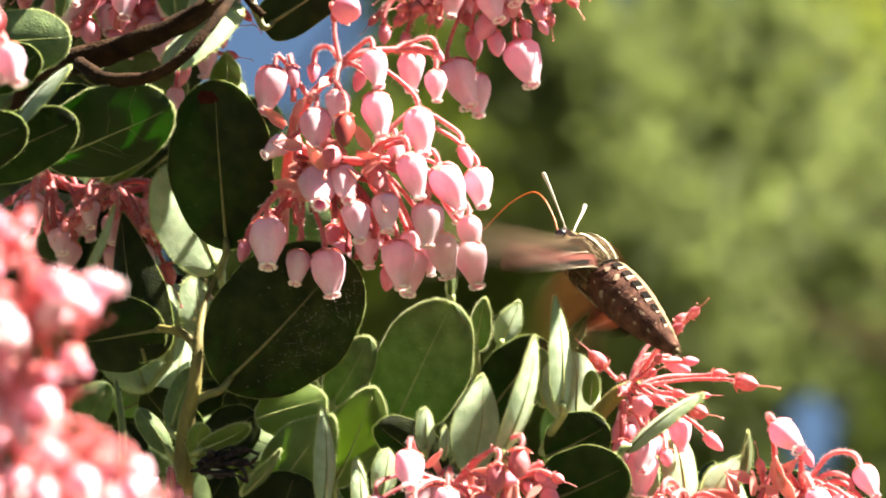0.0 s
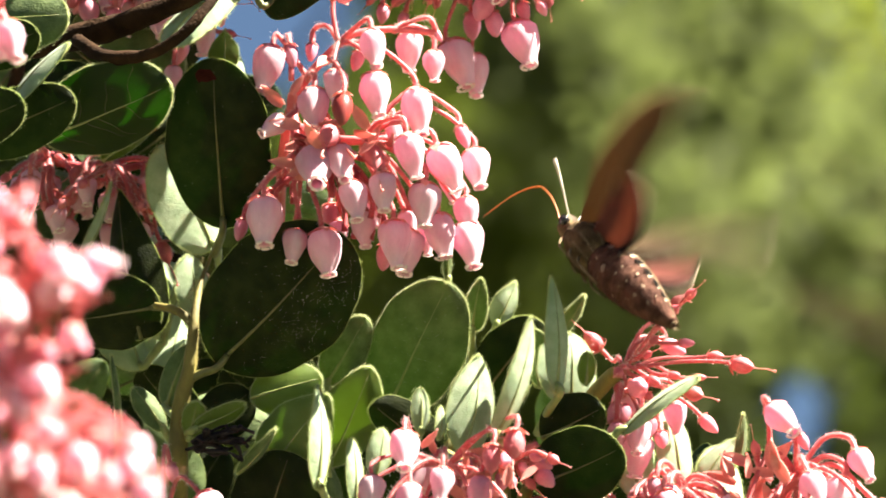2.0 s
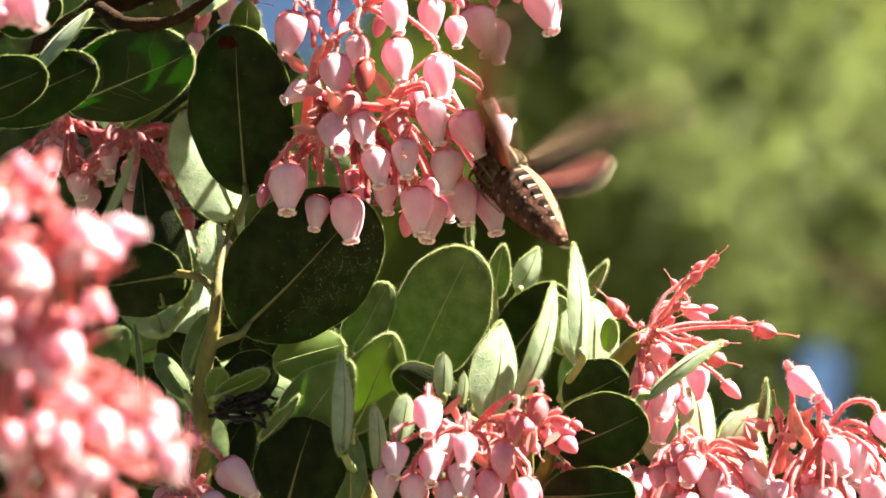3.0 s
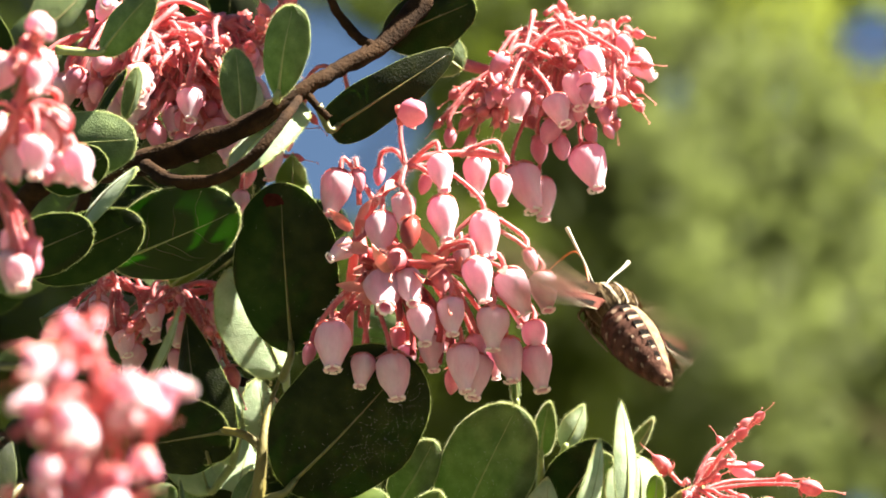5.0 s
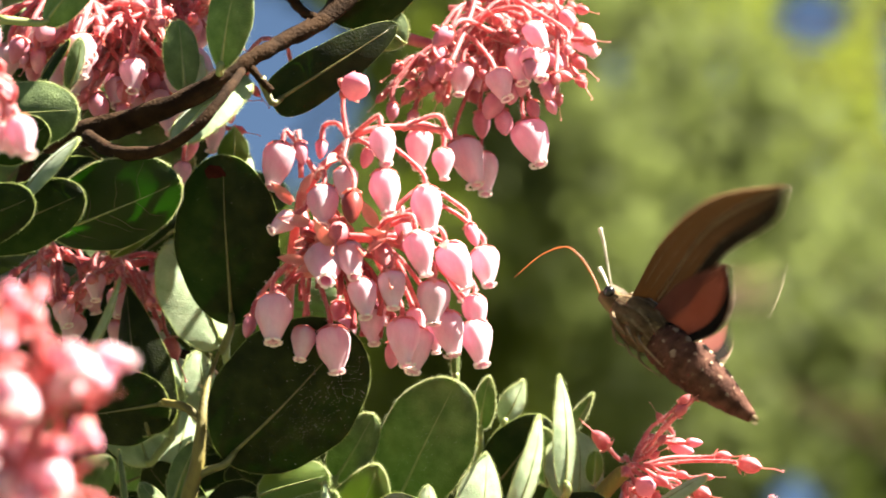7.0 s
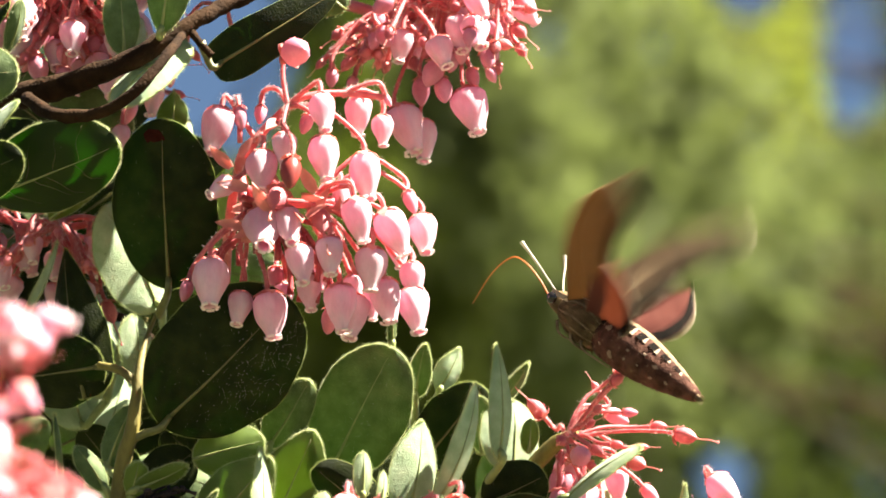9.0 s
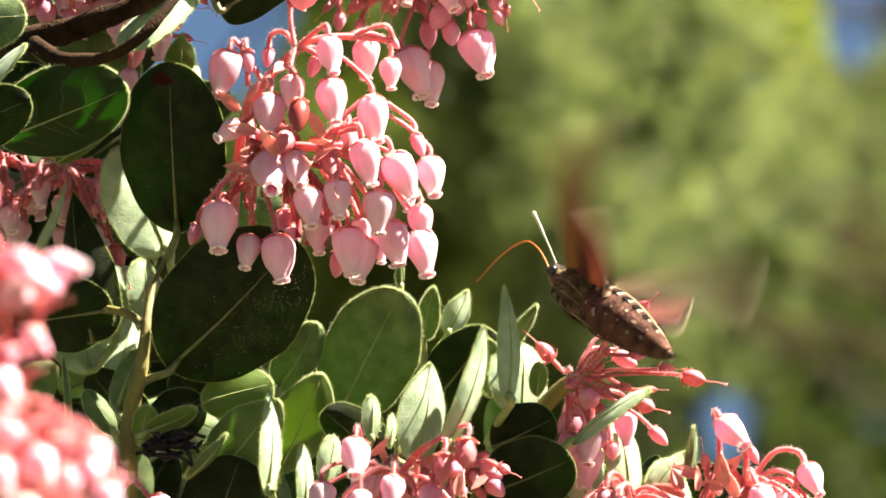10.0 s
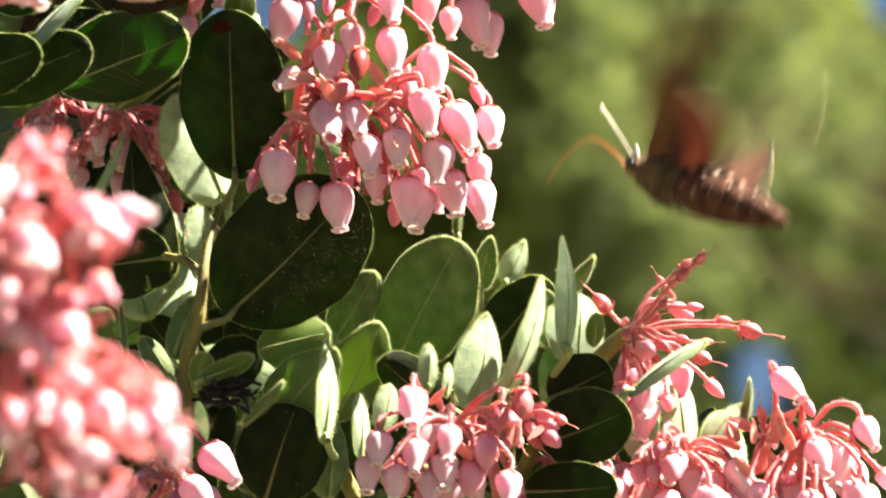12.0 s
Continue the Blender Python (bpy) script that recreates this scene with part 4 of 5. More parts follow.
sprig("thick brown branch with dark leathery leaves", (560, -110, 0.01),
      [([(640, -190, 0.02), (560, -105, 0.012), (480, -58, 0.006), (431, -30, 0.002), (322, 40, -0.002), (200, 90, 0.002), (90, 120, 0.01), (-60, 160, 0.02), (-240, 420, 0.03)],
        [24, 17, 14, 15, 19, 24, 24, 22, 24], M_BARK, "stem", 50),
       ([(540, -102, 0.010), (512, -120, 0.012), (474, -170, 0.012), (456, -230, 0.012)], [10, 9, 8, 7], M_BARK),
       ([(420, -24, 0.002), (446, 8, 0.0), (466, 28, 0.0)], [8, 7, 7], M_BARK),
       ([(412, -6, -0.004), (385, 30, -0.014), (334, 92, -0.018), (268, 136, -0.016), (190, 140, -0.010), (140, 112, 0.0)], [8, 9, 10, 11, 13, 12], M_BARK)],
      [((468, 50, 0.0), (688, -94, 0.004), 92, dict(mat=M_LEAF_SHADED, roll=6, wide=0.28, cup=0.05, fuzz=False, stalk=(446, 4, 0.0))),
       ((316, 34, 0.006), (346, -34, 0.010), 46, dict(mat=M_LEAF_SUNLIT, roll=-30)),
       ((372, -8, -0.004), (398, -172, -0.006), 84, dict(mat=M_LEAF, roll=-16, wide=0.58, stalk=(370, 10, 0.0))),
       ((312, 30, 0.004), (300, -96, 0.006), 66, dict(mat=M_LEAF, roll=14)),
       ((292, 112, -0.006), (416, -6, -0.008), 74, dict(mat=M_LEAF_SUNLIT, roll=-45, cup=0.15)),
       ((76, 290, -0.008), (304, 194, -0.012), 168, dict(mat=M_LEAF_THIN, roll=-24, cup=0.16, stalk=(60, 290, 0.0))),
       ((62, 190, 0.002), (188, 204, -0.004), 98, dict(mat=M_LEAF_SHADED, roll=-5)),
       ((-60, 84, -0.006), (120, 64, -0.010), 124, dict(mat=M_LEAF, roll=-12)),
       ((-40, 150, -0.012), (68, 98, -0.016), 84, dict(mat=M_LEAF_SHADED, roll=-12)),
       ((14, 222, -0.018), (118, 112, -0.020), 74, dict(mat=M_LEAF_SUNLIT, roll=55, point=0.3)),
       ((-70, 306, -0.014), (132, 216, -0.020), 118, dict(mat=M_LEAF_SHADED, roll=8)),
       ((-120, 292, -0.020), (42, 224, -0.026), 104, dict(mat=M_LEAF_SHADED, roll=-8)),
       ((400, 168, 0.006), (402, 94, 0.004), 60, dict(mat=M_LEAF_LIME, roll=15, point=0.8)),
       ((440, 220, 0.010), (420, 130, 0.008), 60, dict(mat=M_LEAF_SUNLIT, roll=-50)),
       ((58, -86, 0.0), (150, -196, -0.004), 74, dict(mat=M_LEAF, roll=-24, stalk=(-20, -92, 0.0))),
       ((40, 40, 0.0), (100, -60, -0.002), 40, dict(mat=M_LEAF_SHADED, roll=60)),
       ((110, 30, 0.004), (130, -60, 0.002), 44, dict(mat=M_LEAF, roll=50)),
       ((560, -110, 0.02), (720, -180, 0.016), 110, dict(mat=M_LEAF_SHADED, roll=0)),
       ((700, -60, 0.03), (600, -140, 0.03), 90, dict(mat=M_LEAF, roll=0)),
       ((180, 130, 0.03), (330, 170, 0.03), 120, dict(mat=M_LEAF, roll=10)),
       ((130, 110, 0.034), (240, 60, 0.034), 90, dict(mat=M_LEAF, roll=-10)),
       ((190, 330, 0.02), (300, 220, 0.016), 60, dict(mat=M_LEAF_LIME, roll=40))])


# inner foliage: leaves deeper in the shrub, mostly with shade painted into their colour
rngi = random.Random(77)
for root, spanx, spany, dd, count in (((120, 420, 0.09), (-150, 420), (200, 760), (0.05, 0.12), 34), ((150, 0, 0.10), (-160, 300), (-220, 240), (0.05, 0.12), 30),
                                      # the last group, high above the view, is added only to cast shade
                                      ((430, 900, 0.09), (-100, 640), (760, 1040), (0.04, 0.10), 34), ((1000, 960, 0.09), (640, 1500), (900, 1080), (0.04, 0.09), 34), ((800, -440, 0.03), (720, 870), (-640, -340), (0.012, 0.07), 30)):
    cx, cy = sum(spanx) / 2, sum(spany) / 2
    inner = thing("leafy_twig", at(*root), "dark leaves inside the shrub, some unseen above it to cast shade", "branch", GROUP_T)
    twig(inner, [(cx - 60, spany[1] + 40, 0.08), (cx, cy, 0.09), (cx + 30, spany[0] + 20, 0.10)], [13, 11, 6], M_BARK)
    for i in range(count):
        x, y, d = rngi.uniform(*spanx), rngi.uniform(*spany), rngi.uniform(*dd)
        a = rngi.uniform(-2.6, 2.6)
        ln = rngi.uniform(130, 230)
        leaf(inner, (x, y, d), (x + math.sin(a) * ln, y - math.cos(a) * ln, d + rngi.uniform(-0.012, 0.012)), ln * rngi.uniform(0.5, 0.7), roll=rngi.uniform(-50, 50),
             mat=rngi.choice((M_LEAF, M_LEAF_SHADED, M_LEAF_SHADED)), fuzz=False, stalk=(x + (cx - x) * 0.5, y + (cy - y) * 0.5, 0.09) if i % 2 else None)

# ---- the shrub: flower clusters ----
def cluster(label, root, stems, hair=60, stem_mat=None):
    ob = thing("flower_cluster", at(*root), label, "flower", GROUP_F)
    for pts, radii in stems:
        twig(ob, pts, radii, stem_mat or M_STEM, "rachis", 22, hair)
    return ob


def bloom(ob, rows, seed, arch=0.25, hair=60, r=0.00042, plump=(0.84, 1.0)):
    """Flowers of one cluster: foot, top and mouth in plan units with depth, and the kind."""
    rng = random.Random(seed)
    for a, t, m, *k in rows:
        kind = k[0] if k else "bell"
        ar = k[1] if len(k) > 1 else arch
        o = ob.location
        flower(ob, (at(*a) - o) if a else None, at(*t) - o, (at(*t) - o).lerp(at(*m) - o, 0.93 if kind == "bell" else 1.0), kind, ar, rng.uniform(*plump), rng, hair, r)


def spray(ob, foot, centre, reach, count, seed, kinds=("bell",), size=(62, 80), down=1.0, arch=0.25, hair=50, r=0.0005, spread=14):
    """Loose flowers hung round a centre: their stalks start near the foot."""
    rng = random.Random(seed)
    o = ob.location
    for i in range(count):
        while True:
            q = Vector((rng.uniform(-1, 1), rng.uniform(-1, 1), rng.uniform(-1, 1)))
            if 0.25 < q.length < 1:
                break
        t = at(centre[0] + q.x * reach[0], centre[1] + q.y * reach[1], centre[2] + q.z * reach[2]) - o
        f = at(foot[0] + rng.uniform(-1, 1) * spread, foot[1] + rng.uniform(-0.6, 0.6) * spread, foot[2] + q.z * 0.002) - o
        sz = rng.uniform(*size) * UNIT
        out = (t - f)
        d = (out.normalized() * (1 - down) + Vector((0, 0, -down)) + Vector((rng.gauss(0, .22), rng.gauss(0, .22), rng.gauss(0, .1)))).normalized()
        kind = rng.choice(kinds)
        if kind == "ovary":
            sz *= 0.55
            d = (out.normalized() + Vector((rng.gauss(0, .2), rng.gauss(0, .2), rng.gauss(0, .2) - 0.15))).normalized()
        if kind == "bud":
            sz *= rng.uniform(0.5, 0.85)
        flower(ob, f, t, t + d * sz, kind, arch * rng.uniform(0.3, 1.3) if kind != "ovary" else 0.06, rng.uniform(0.9, 1.1), rng, hair, r)


main = cluster("drooping cluster of pink urn-shaped flowers on red stalks", (520, 225, 0.004),
               [([(500, 470, 0.03), (505, 330, 0.016), (520, 225, 0.004), (552, 170, 0.0), (590, 128, -0.002), (612, 108, -0.004)], [10, 9, 9, 8, 7, 5]),
                ([(520, 225, 0.004), (528, 270, 0.0), (536, 320, -0.004), (548, 350, -0.006)], [9, 10, 9, 6]),
                ([(528, 260, 0.002), (570, 280, -0.004), (640, 286, -0.008), (690, 280, -0.008)], [9, 9, 8, 5]),
                ([(604, 112, -0.004), (640, 94, -0.004), (700, 88, -0.002), (776, 94, -0.002)], [7, 6, 6, 5])], 160)
N1, N2, N3, N4 = (604, 112, -0.004), (536, 300, -0.004), (556, 276, -0.004), (648, 284, -0.008)
NA = (700, 92, -0.002)        # end of the arching side stalk
bloom(main, [
    # upper, sunlit flowers
    (N1, (660, 94, -0.010), (672, 164, -0.014), "bell", 0.1), (NA, (728, 96, 0.002), (729, 174, 0.0), "bell", 0.1),
    (NA, (771, 128, 0.002), (774, 188, 0.0), "bell", 0.2), (NA, (774, 90, -0.002), (786, 112, -0.002), "bud", 0.0),
    ((548, 176, 0.0), (486, 124, 0.002), (465, 212, -0.002), "bell", 0.1), ((520, 180, 0.0), (516, 118, 0.002), (524, 162, 0.0), "bud", 0.2),
    ((530, 230, 0.0), (504, 250, -0.010), (461, 278, -0.0135), "bell", 0.1), (N1, (597, 166, -0.010), (602, 232, -0.014), "bell", 0.1),
    (N1, (664, 170, -0.012), (677, 254, -0.016), "bell", 0.1), ((548, 180, 0.0), (560, 200, -0.010), (558, 277, -0.015), "bell", 0.1),
    ((576, 150, 0.0), (611, 206, -0.018), (607, 266, -0.022), "red", 0.1), (N1, (738, 198, -0.010), (752, 286, -0.014), "bell", 0.2),
    (N4, (724, 276, -0.016), (746, 363, -0.018), "bell", 0.1), (N4, (778, 296, -0.012), (819, 386, -0.013), "bell", 0.2),
    (N4, (843, 304, -0.006), (857, 376, -0.010), "bell", 0.35), (N4, (818, 260, -0.004), (834, 302, -0.006), "bud", 0.35),
    (N4, (700, 250, -0.004), (706, 300, -0.008), "bell", 0.1),
    # middle rows
    (N3, (561, 312, -0.012), (568, 370, -0.022), "bell", 0.1), (N3, (604, 300, -0.014), (618, 364, -0.020), "bell", 0.1),
    (N4, (682, 346, -0.016), (686, 420, -0.019), "bell", 0.1), (N3, (627, 362, -0.016), (638, 437, -0.020), "bell", 0.1),
    (N4, (756, 362, -0.013), (757, 449, -0.015), "bell", 0.1), (N4, (722, 412, -0.004), (744, 466, -0.006), "bell", 0.1),
    (N3, (648, 412, -0.004), (654, 484, -0.007), "bell", 0.05), (N4, (702, 430, -0.012), (714, 524, -0.015), "bell", 0.1),
    (N4, (730, 448, -0.006), (720, 534, -0.010), "bell", 0.1), (N4, (779, 418, -0.008), (792, 504, -0.011), "bell", 0.1),
    (N4, (828, 388, -0.004), (838, 450, -0.007), "bell", 0.15), (N4, (830, 434, -0.005), (847, 520, -0.009), "bell", 0.1),
    (N4, (800, 336, 0.004), (812, 404, 0.002), "bell", 0.15), (N4, (664, 300, -0.012), (676, 350, -0.018), "ovary", 0.2),
    # low flowers on long dark red stalks
    (N2, (474, 393, -0.010), (474, 486, -0.015), "bell", 0.05), (N2, (530, 448, -0.008), (520, 512, -0.011), "bell", -0.05),
    (N2, (576, 447, -0.010), (590, 537, -0.013), "bell", -0.05), (N2, (436, 428, -0.004), (424, 468, -0.006), "bud", 0.05),
    (N3, (604, 430, 0.002), (600, 496, 0.0), "bell", 0.0), (N2, (522, 462, 0.0), (514, 500, -0.002), "ovary", -0.03),
    (N3, (690, 470, 0.006), (684, 520, 0.004), "bud", 0.05), (N3, (590, 400, 0.004), (592, 452, 0.002), "bud", 0.0),
    (N4, (760, 436, 0.006), (764, 496, 0.004), "bell", 0.1), (N4, (668, 384, 0.008), (664, 448, 0.006), "bell", 0.1),
    ((604, 118, -0.004), (604, 20, -0.004), (630, 14, -0.012), "bud", 0.0), (N1, (640, 130, -0.002), (628, 166, -0.004), "bud", 0.2),
    (N3, (590, 268, -0.014), (580, 300, -0.022), "ovary", 0.1), (N2, (486, 376, 0.002), (462, 404, 0.0), "ovary", 0.0), (N1, (556, 116, 0.004), (552, 150, 0.002), "bud", 0.2),
], 3, r=0.00048, arch=0.1, plump=(0.80, 0.97))
rngs = random.Random(31)
for _ in range(20):       # bare red stalks whose flowers have dropped
    a_ = at(548 + rngs.uniform(-24, 60), 296 + rngs.uniform(-26, 24), -0.004 + rngs.uniform(-0.006, 0.004)) - main.location
    b_ = at(560 + rngs.uniform(-90, 150), 400 + rngs.uniform(-40, 60), -0.002 + rngs.uniform(-0.008, 0.006)) - main.location
    stalk(main, a_, b_, Vector((0, 0, -1)), rngs, 0.00055, 0.04, 14, M_STEM_DEEP)
rngb = random.Random(12)
for q in ((535, 262, -0.012), (575, 300, -0.016), (550, 335, -0.012), (615, 300, -0.014), (600, 330, -0.010), (560, 225, -0.010), (640, 310, -0.016), (520, 205, -0.008), (505, 225, -0.006), (525, 350, -0.012), (655, 265, -0.014), (520, 240, -0.002), (545, 290, -0.008), (600, 282, -0.010), (660, 290, -0.012), (585, 140, -0.006), (530, 330, -0.008), (630, 270, -0.012), (510, 300, -0.002), (690, 290, -0.01), (560, 250, -0.008)):
    bract(main, at(*q) - main.location, Vector((rngb.gauss(0, 1), -0.6, rngb.gauss(0, 1))), rngb.uniform(0.004, 0.0065), rngb)

top = cluster("dense cluster of rose stalks with spent ovaries and few pink flowers", (870, -75, 0.034),
              [([(700, -70, 0.048), (790, -50, 0.042), (860, -60, 0.034), (940, -90, 0.030), (990, -120, 0.030)], [11, 10, 10, 8, 6])], 120)
spray(top, (860, -110, 0.034), (875, -50, 0.032), (150, 120, 0.018), 44, 21, ("ovary", "ovary", "bud", "bell"), (56, 74), 0.5, spread=90)
spray(top, (930, -110, 0.030), (960, -60, 0.028), (85, 85, 0.014), 26, 22, ("ovary", "bud", "bell"), (52, 70), 0.5, spread=70)
spray(top, (800, -50, 0.040), (740, 20, 0.038), (90, 60, 0.01), 16, 23, ("ovary", "bud"), (50, 70), 0.5, spread=70)
bloom(top, [((880, -70, 0.032), (802, 112, 0.028), (832, 204, 0.024)), ((900, -70, 0.032), (842, 136, 0.032), (848, 216, 0.028)),
            ((930, -80, 0.030), (918, 78, 0.028), (944, 164, 0.024)), ((930, -80, 0.030), (898, -50, 0.024), (912, 18, 0.020)),
            ((880, -70, 0.032), (874, 60, 0.026), (884, 104, 0.022), "bud"), ((940, -70, 0.032), (926, 40, 0.028), (936, 76, 0.026), "bud"),
            ((880, -70, 0.032), (838, 60, 0.034), (840, 112, 0.032), "bud"), ((990, -110, 0.030), (1010, -5, 0.028), (1026, 22, 0.026), "ovary"),
            ((990, -110, 0.030), (1000, -40, 0.028), (1030, -12, 0.026), "ovary")], 5)

back = cluster("shaded cluster of rose-red flowers behind the thick branch", (210, -90, 0.03),
               [([(320, -40, 0.02), (250, -90, 0.03), (180, -120, 0.03), (90, -140, 0.034)], [10, 10, 9, 7])], 100)
spray(back, (230, -100, 0.03), (220, -40, 0.026), (150, 110, 0.018), 88, 31, ("ovary", "ovary", "bud", "bell"), (60, 78), 0.6, r=0.0006, spread=100)
spray(back, (120, -130, 0.03), (80, -80, 0.028), (120, 80, 0.016), 46, 32, ("ovary", "bell", "bud"), (60, 76), 0.5, r=0.0006, spread=80)
spray(back, (330, -110, 0.03), (350, -130, 0.03), (70, 70, 0.014), 14, 33, ("ovary",), (60, 80), 0.3)

behind = cluster("pale pink flowers in sun behind the dark oval leaf", (380, 20, 0.03),
                 [([(430, -30, 0.006), (410, 20, 0.02), (380, 50, 0.026)], [7, 7, 5])], 60)
bloom(behind, [((380, 50, 0.026), (368, 84, 0.024), (358, 146, 0.022)), ((385, 45, 0.026), (392, 50, 0.024), (396, 90, 0.022), "bud"),
               ((380, 50, 0.026), (400, 96, 0.026), (432, 104, 0.026), "ovary"), ((400, 20, 0.022), (390, 48, 0.022), (430, 46, 0.022), "ovary"),
               ((360, 90, 0.026), (312, 158, 0.024), (308, 208, 0.022), "bell"), ((380, 50, 0.026), (330, 110, 0.03), (316, 160, 0.03), "bud"),
               ((480, -60, 0.006), (500, -20, 0.010), (512, 30, 0.010), "ovary"), ((480, -60, 0.006), (430, 20, 0.012), (452, 46, 0.012), "ovary")], 7)

mid = cluster("cluster of thin rose stalks and small pale flowers among dark leaves", (160, 350, 0.03),
              [([(60, 300, 0.04), (120, 330, 0.034), (200, 340, 0.03), (270, 330, 0.028)], [9, 9, 8, 6])], 80)
spray(mid, (200, 335, 0.03), (190, 400, 0.026), (140, 70, 0.016), 30, 41, ("ovary", "bell", "ovary"), (50, 66), 0.85)
spray(mid, (90, 320, 0.034), (70, 380, 0.03), (100, 70, 0.014), 18, 42, ("ovary", "bell"), (50, 66), 0.85)
bloom(mid, [((270, 330, 0.028), (292, 470, 0.02), (312, 520, 0.018), "ovary", 0.0), ((260, 330, 0.028), (250, 440, 0.022), (252, 480, 0.02), "bud", 0.0)], 8)

spent = cluster("spreading cluster of red stalks tipped with spent ovaries", (1090, 700, 0.004),
                [([(1000, 830, 0.01), (1040, 760, 0.006), (1090, 700, 0.004), (1130, 678, 0.002)], [14, 15, 15, 9])], 90, M_TWIG)
S1 = (1110, 690, 0.003)
bloom(spent, [(S1, (1222, 560, -0.006), (1244, 538, -0.008), "ovary", 0.04), (S1, (1190, 590, -0.008), (1216, 566, -0.010), "ovary", 0.06),
              (S1, (1196, 572, 0.008), (1222, 548, 0.008), "ovary", 0.12), (S1, (1166, 602, 0.010), (1150, 580, 0.010), "ovary", 0.2),
              (S1, (1306, 676, -0.004), (1356, 684, -0.008), "ovary", 0.0), (S1, (1262, 664, 0.006), (1300, 662, 0.004), "ovary", 0.06),
              (S1, (1226, 726, -0.008), (1262, 736, -0.012), "ovary", -0.03), (S1, (1180, 640, 0.012), (1226, 658, 0.012), "bud", 0.2),
              (S1, (1070, 650, 0.014), (1030, 610, 0.014), "ovary", 0.1), (S1, (1240, 700, 0.010), (1266, 700, 0.010), "ovary", 0.1),
              (S1, (1130, 720, -0.004), (1150, 716, -0.01), "bud", 0.0), (S1, (1160, 640, -0.006), (1176, 622, -0.008), "ovary", 0.05),
              (S1, (1210, 640, 0.004), (1240, 640, 0.004), "bud", 0.2), ((1120, 730, 0.01), (1250, 770, 0.012), (1282, 800, 0.012), "bud", 0.2),
              ((1120, 730, 0.01), (1200, 740, 0.014), (1210, 810, 0.014), "bell", 0.2)], 9, r=0.00040, hair=40)
spray(spent, S1, (1140, 690, 0.002), (70, 50, 0.012), 5, 51, ("ovary",), (50, 66), 0.3, hair=20, r=0.0004)
spray(spent, (1110, 720, 0.006), (1140, 760, 0.006), (70, 50, 0.010), 10, 52, ("bell", "bud"), (64, 80), 0.8)

right = cluster("cluster of pink urn-shaped flowers with salmon bracts", (1390, 905, 0.004),
                [([(1340, 1080, 0.01), (1360, 980, 0.006), (1390, 905, 0.004), (1430, 870, 0.002), (1470, 860, 0.0)], [14, 13, 11, 9, 6])], 100)
R1, R2 = (1372, 880, 0.004), (1420, 872, 0.002)
bloom(right, [(R1, (1376, 754, 0.0), (1418, 804, -0.006), "bell", 0.22), (R2, (1524, 830, 0.0), (1554, 888, -0.004), "bell", 0.3),
              (R1, (1348, 836, 0.0), (1340, 800, 0.0), "ovary", 0.0), (R2, (1424, 800, 0.0), (1440, 830, 0.0), "bud", 0.2),
              (R2, (1440, 870, -0.006), (1470, 940, -0.010)), (R2, (1340, 950, -0.006), (1360, 1010, -0.010), "bell", 0.5), (R2, (1500, 880, -0.002), (1480, 960, -0.006)),
              (R2, (1560, 920, 0.0), (1600, 960, 0.0)), (R2, (1530, 960, -0.006), (1560, 1030, -0.006)), (R2, (1440, 960, -0.012), (1430, 1030, -0.014))], 10, r=0.00055, hair=90)
spray(right, R2, (1440, 960, 0.0), (120, 90, 0.014), 24, 61, ("bell", "bud", "bell"), (64, 84), 0.7)
spray(right, (1210, 900, 0.004), (1210, 950, 0.0), (120, 80, 0.014), 40, 62, ("bell", "bell", "bud"), (62, 82), 0.75)
twig(right, [(1390, 905, 0.004), (1300, 930, 0.006), (1210, 900, 0.004), (1150, 900, 0.0)], [11, 10, 9, 6], M_STEM, "rachis", 20, 80)
for i in range(16):
    q = (1330 + rngb.uniform(-60, 110), 880 + rngb.uniform(-30, 60), rngb.uniform(-0.008, 0.004))
    bract(right, at(*q) - right.location, Vector((rngb.gauss(0, 1), -0.4, abs(rngb.gauss(0, 1)))), rngb.uniform(0.004, 0.0065), rngb)

low = cluster("tangled cluster of rose flowers and bracts low in the shrub", (860, 900, -0.02),
              [([(900, 1060, 0.01), (880, 960, -0.006), (850, 890, -0.018), (790, 860, -0.024), (720, 850, -0.026)], [13, 12, 11, 9, 6]),
               ([(850, 890, -0.018), (900, 850, -0.024), (960, 820, -0.026)], [9, 8, 5])], 120)
W1 = (800, 862, -0.030)
bloom(low, [((750, 860, -0.028), (724, 806, -0.036), (722, 874, -0.042), "bell", 0.3)]
      + [(W1, (x, y, -0.038), (x - 4, y + 66, -0.042), k, 0.15) for x, y, k in ((668, 884, "bell"), (650, 930, "bell"), (700, 942, "bell"), (735, 896, "bell"), (792, 868, "bell"), (786, 920, "bell"),
                                                                               (834, 930, "bud"), (900, 946, "bell"), (760, 950, "bell"), (860, 880, "bud"), (880, 826, "ovary"), (920, 800, "ovary"))], 11)
spray(low, (800, 880, -0.016), (780, 930, -0.020), (130, 80, 0.012), 14, 71, ("bell", "bud", "bell"), (58, 76), 0.8)
spray(low, (900, 852, -0.024), (910, 840, -0.028), (80, 50, 0.010), 16, 72, ("ovary", "bud"), (50, 66), 0.3)
spray(low, (1000, 930, 0.002), (1020, 960, 0.0), (110, 60, 0.012), 24, 73, ("bell", "bud"), (58, 78), 0.8)
for i in range(15):
    q = (850 + rngb.uniform(-110, 110), 862 + rngb.uniform(-36, 36), rngb.uniform(-0.038, -0.018))
    bract(low, at(*q) - low.location, Vector((rngb.gauss(0, 1), -0.4, rngb.gauss(0, 0.8))), rngb.uniform(0.003, 0.0052), rngb)

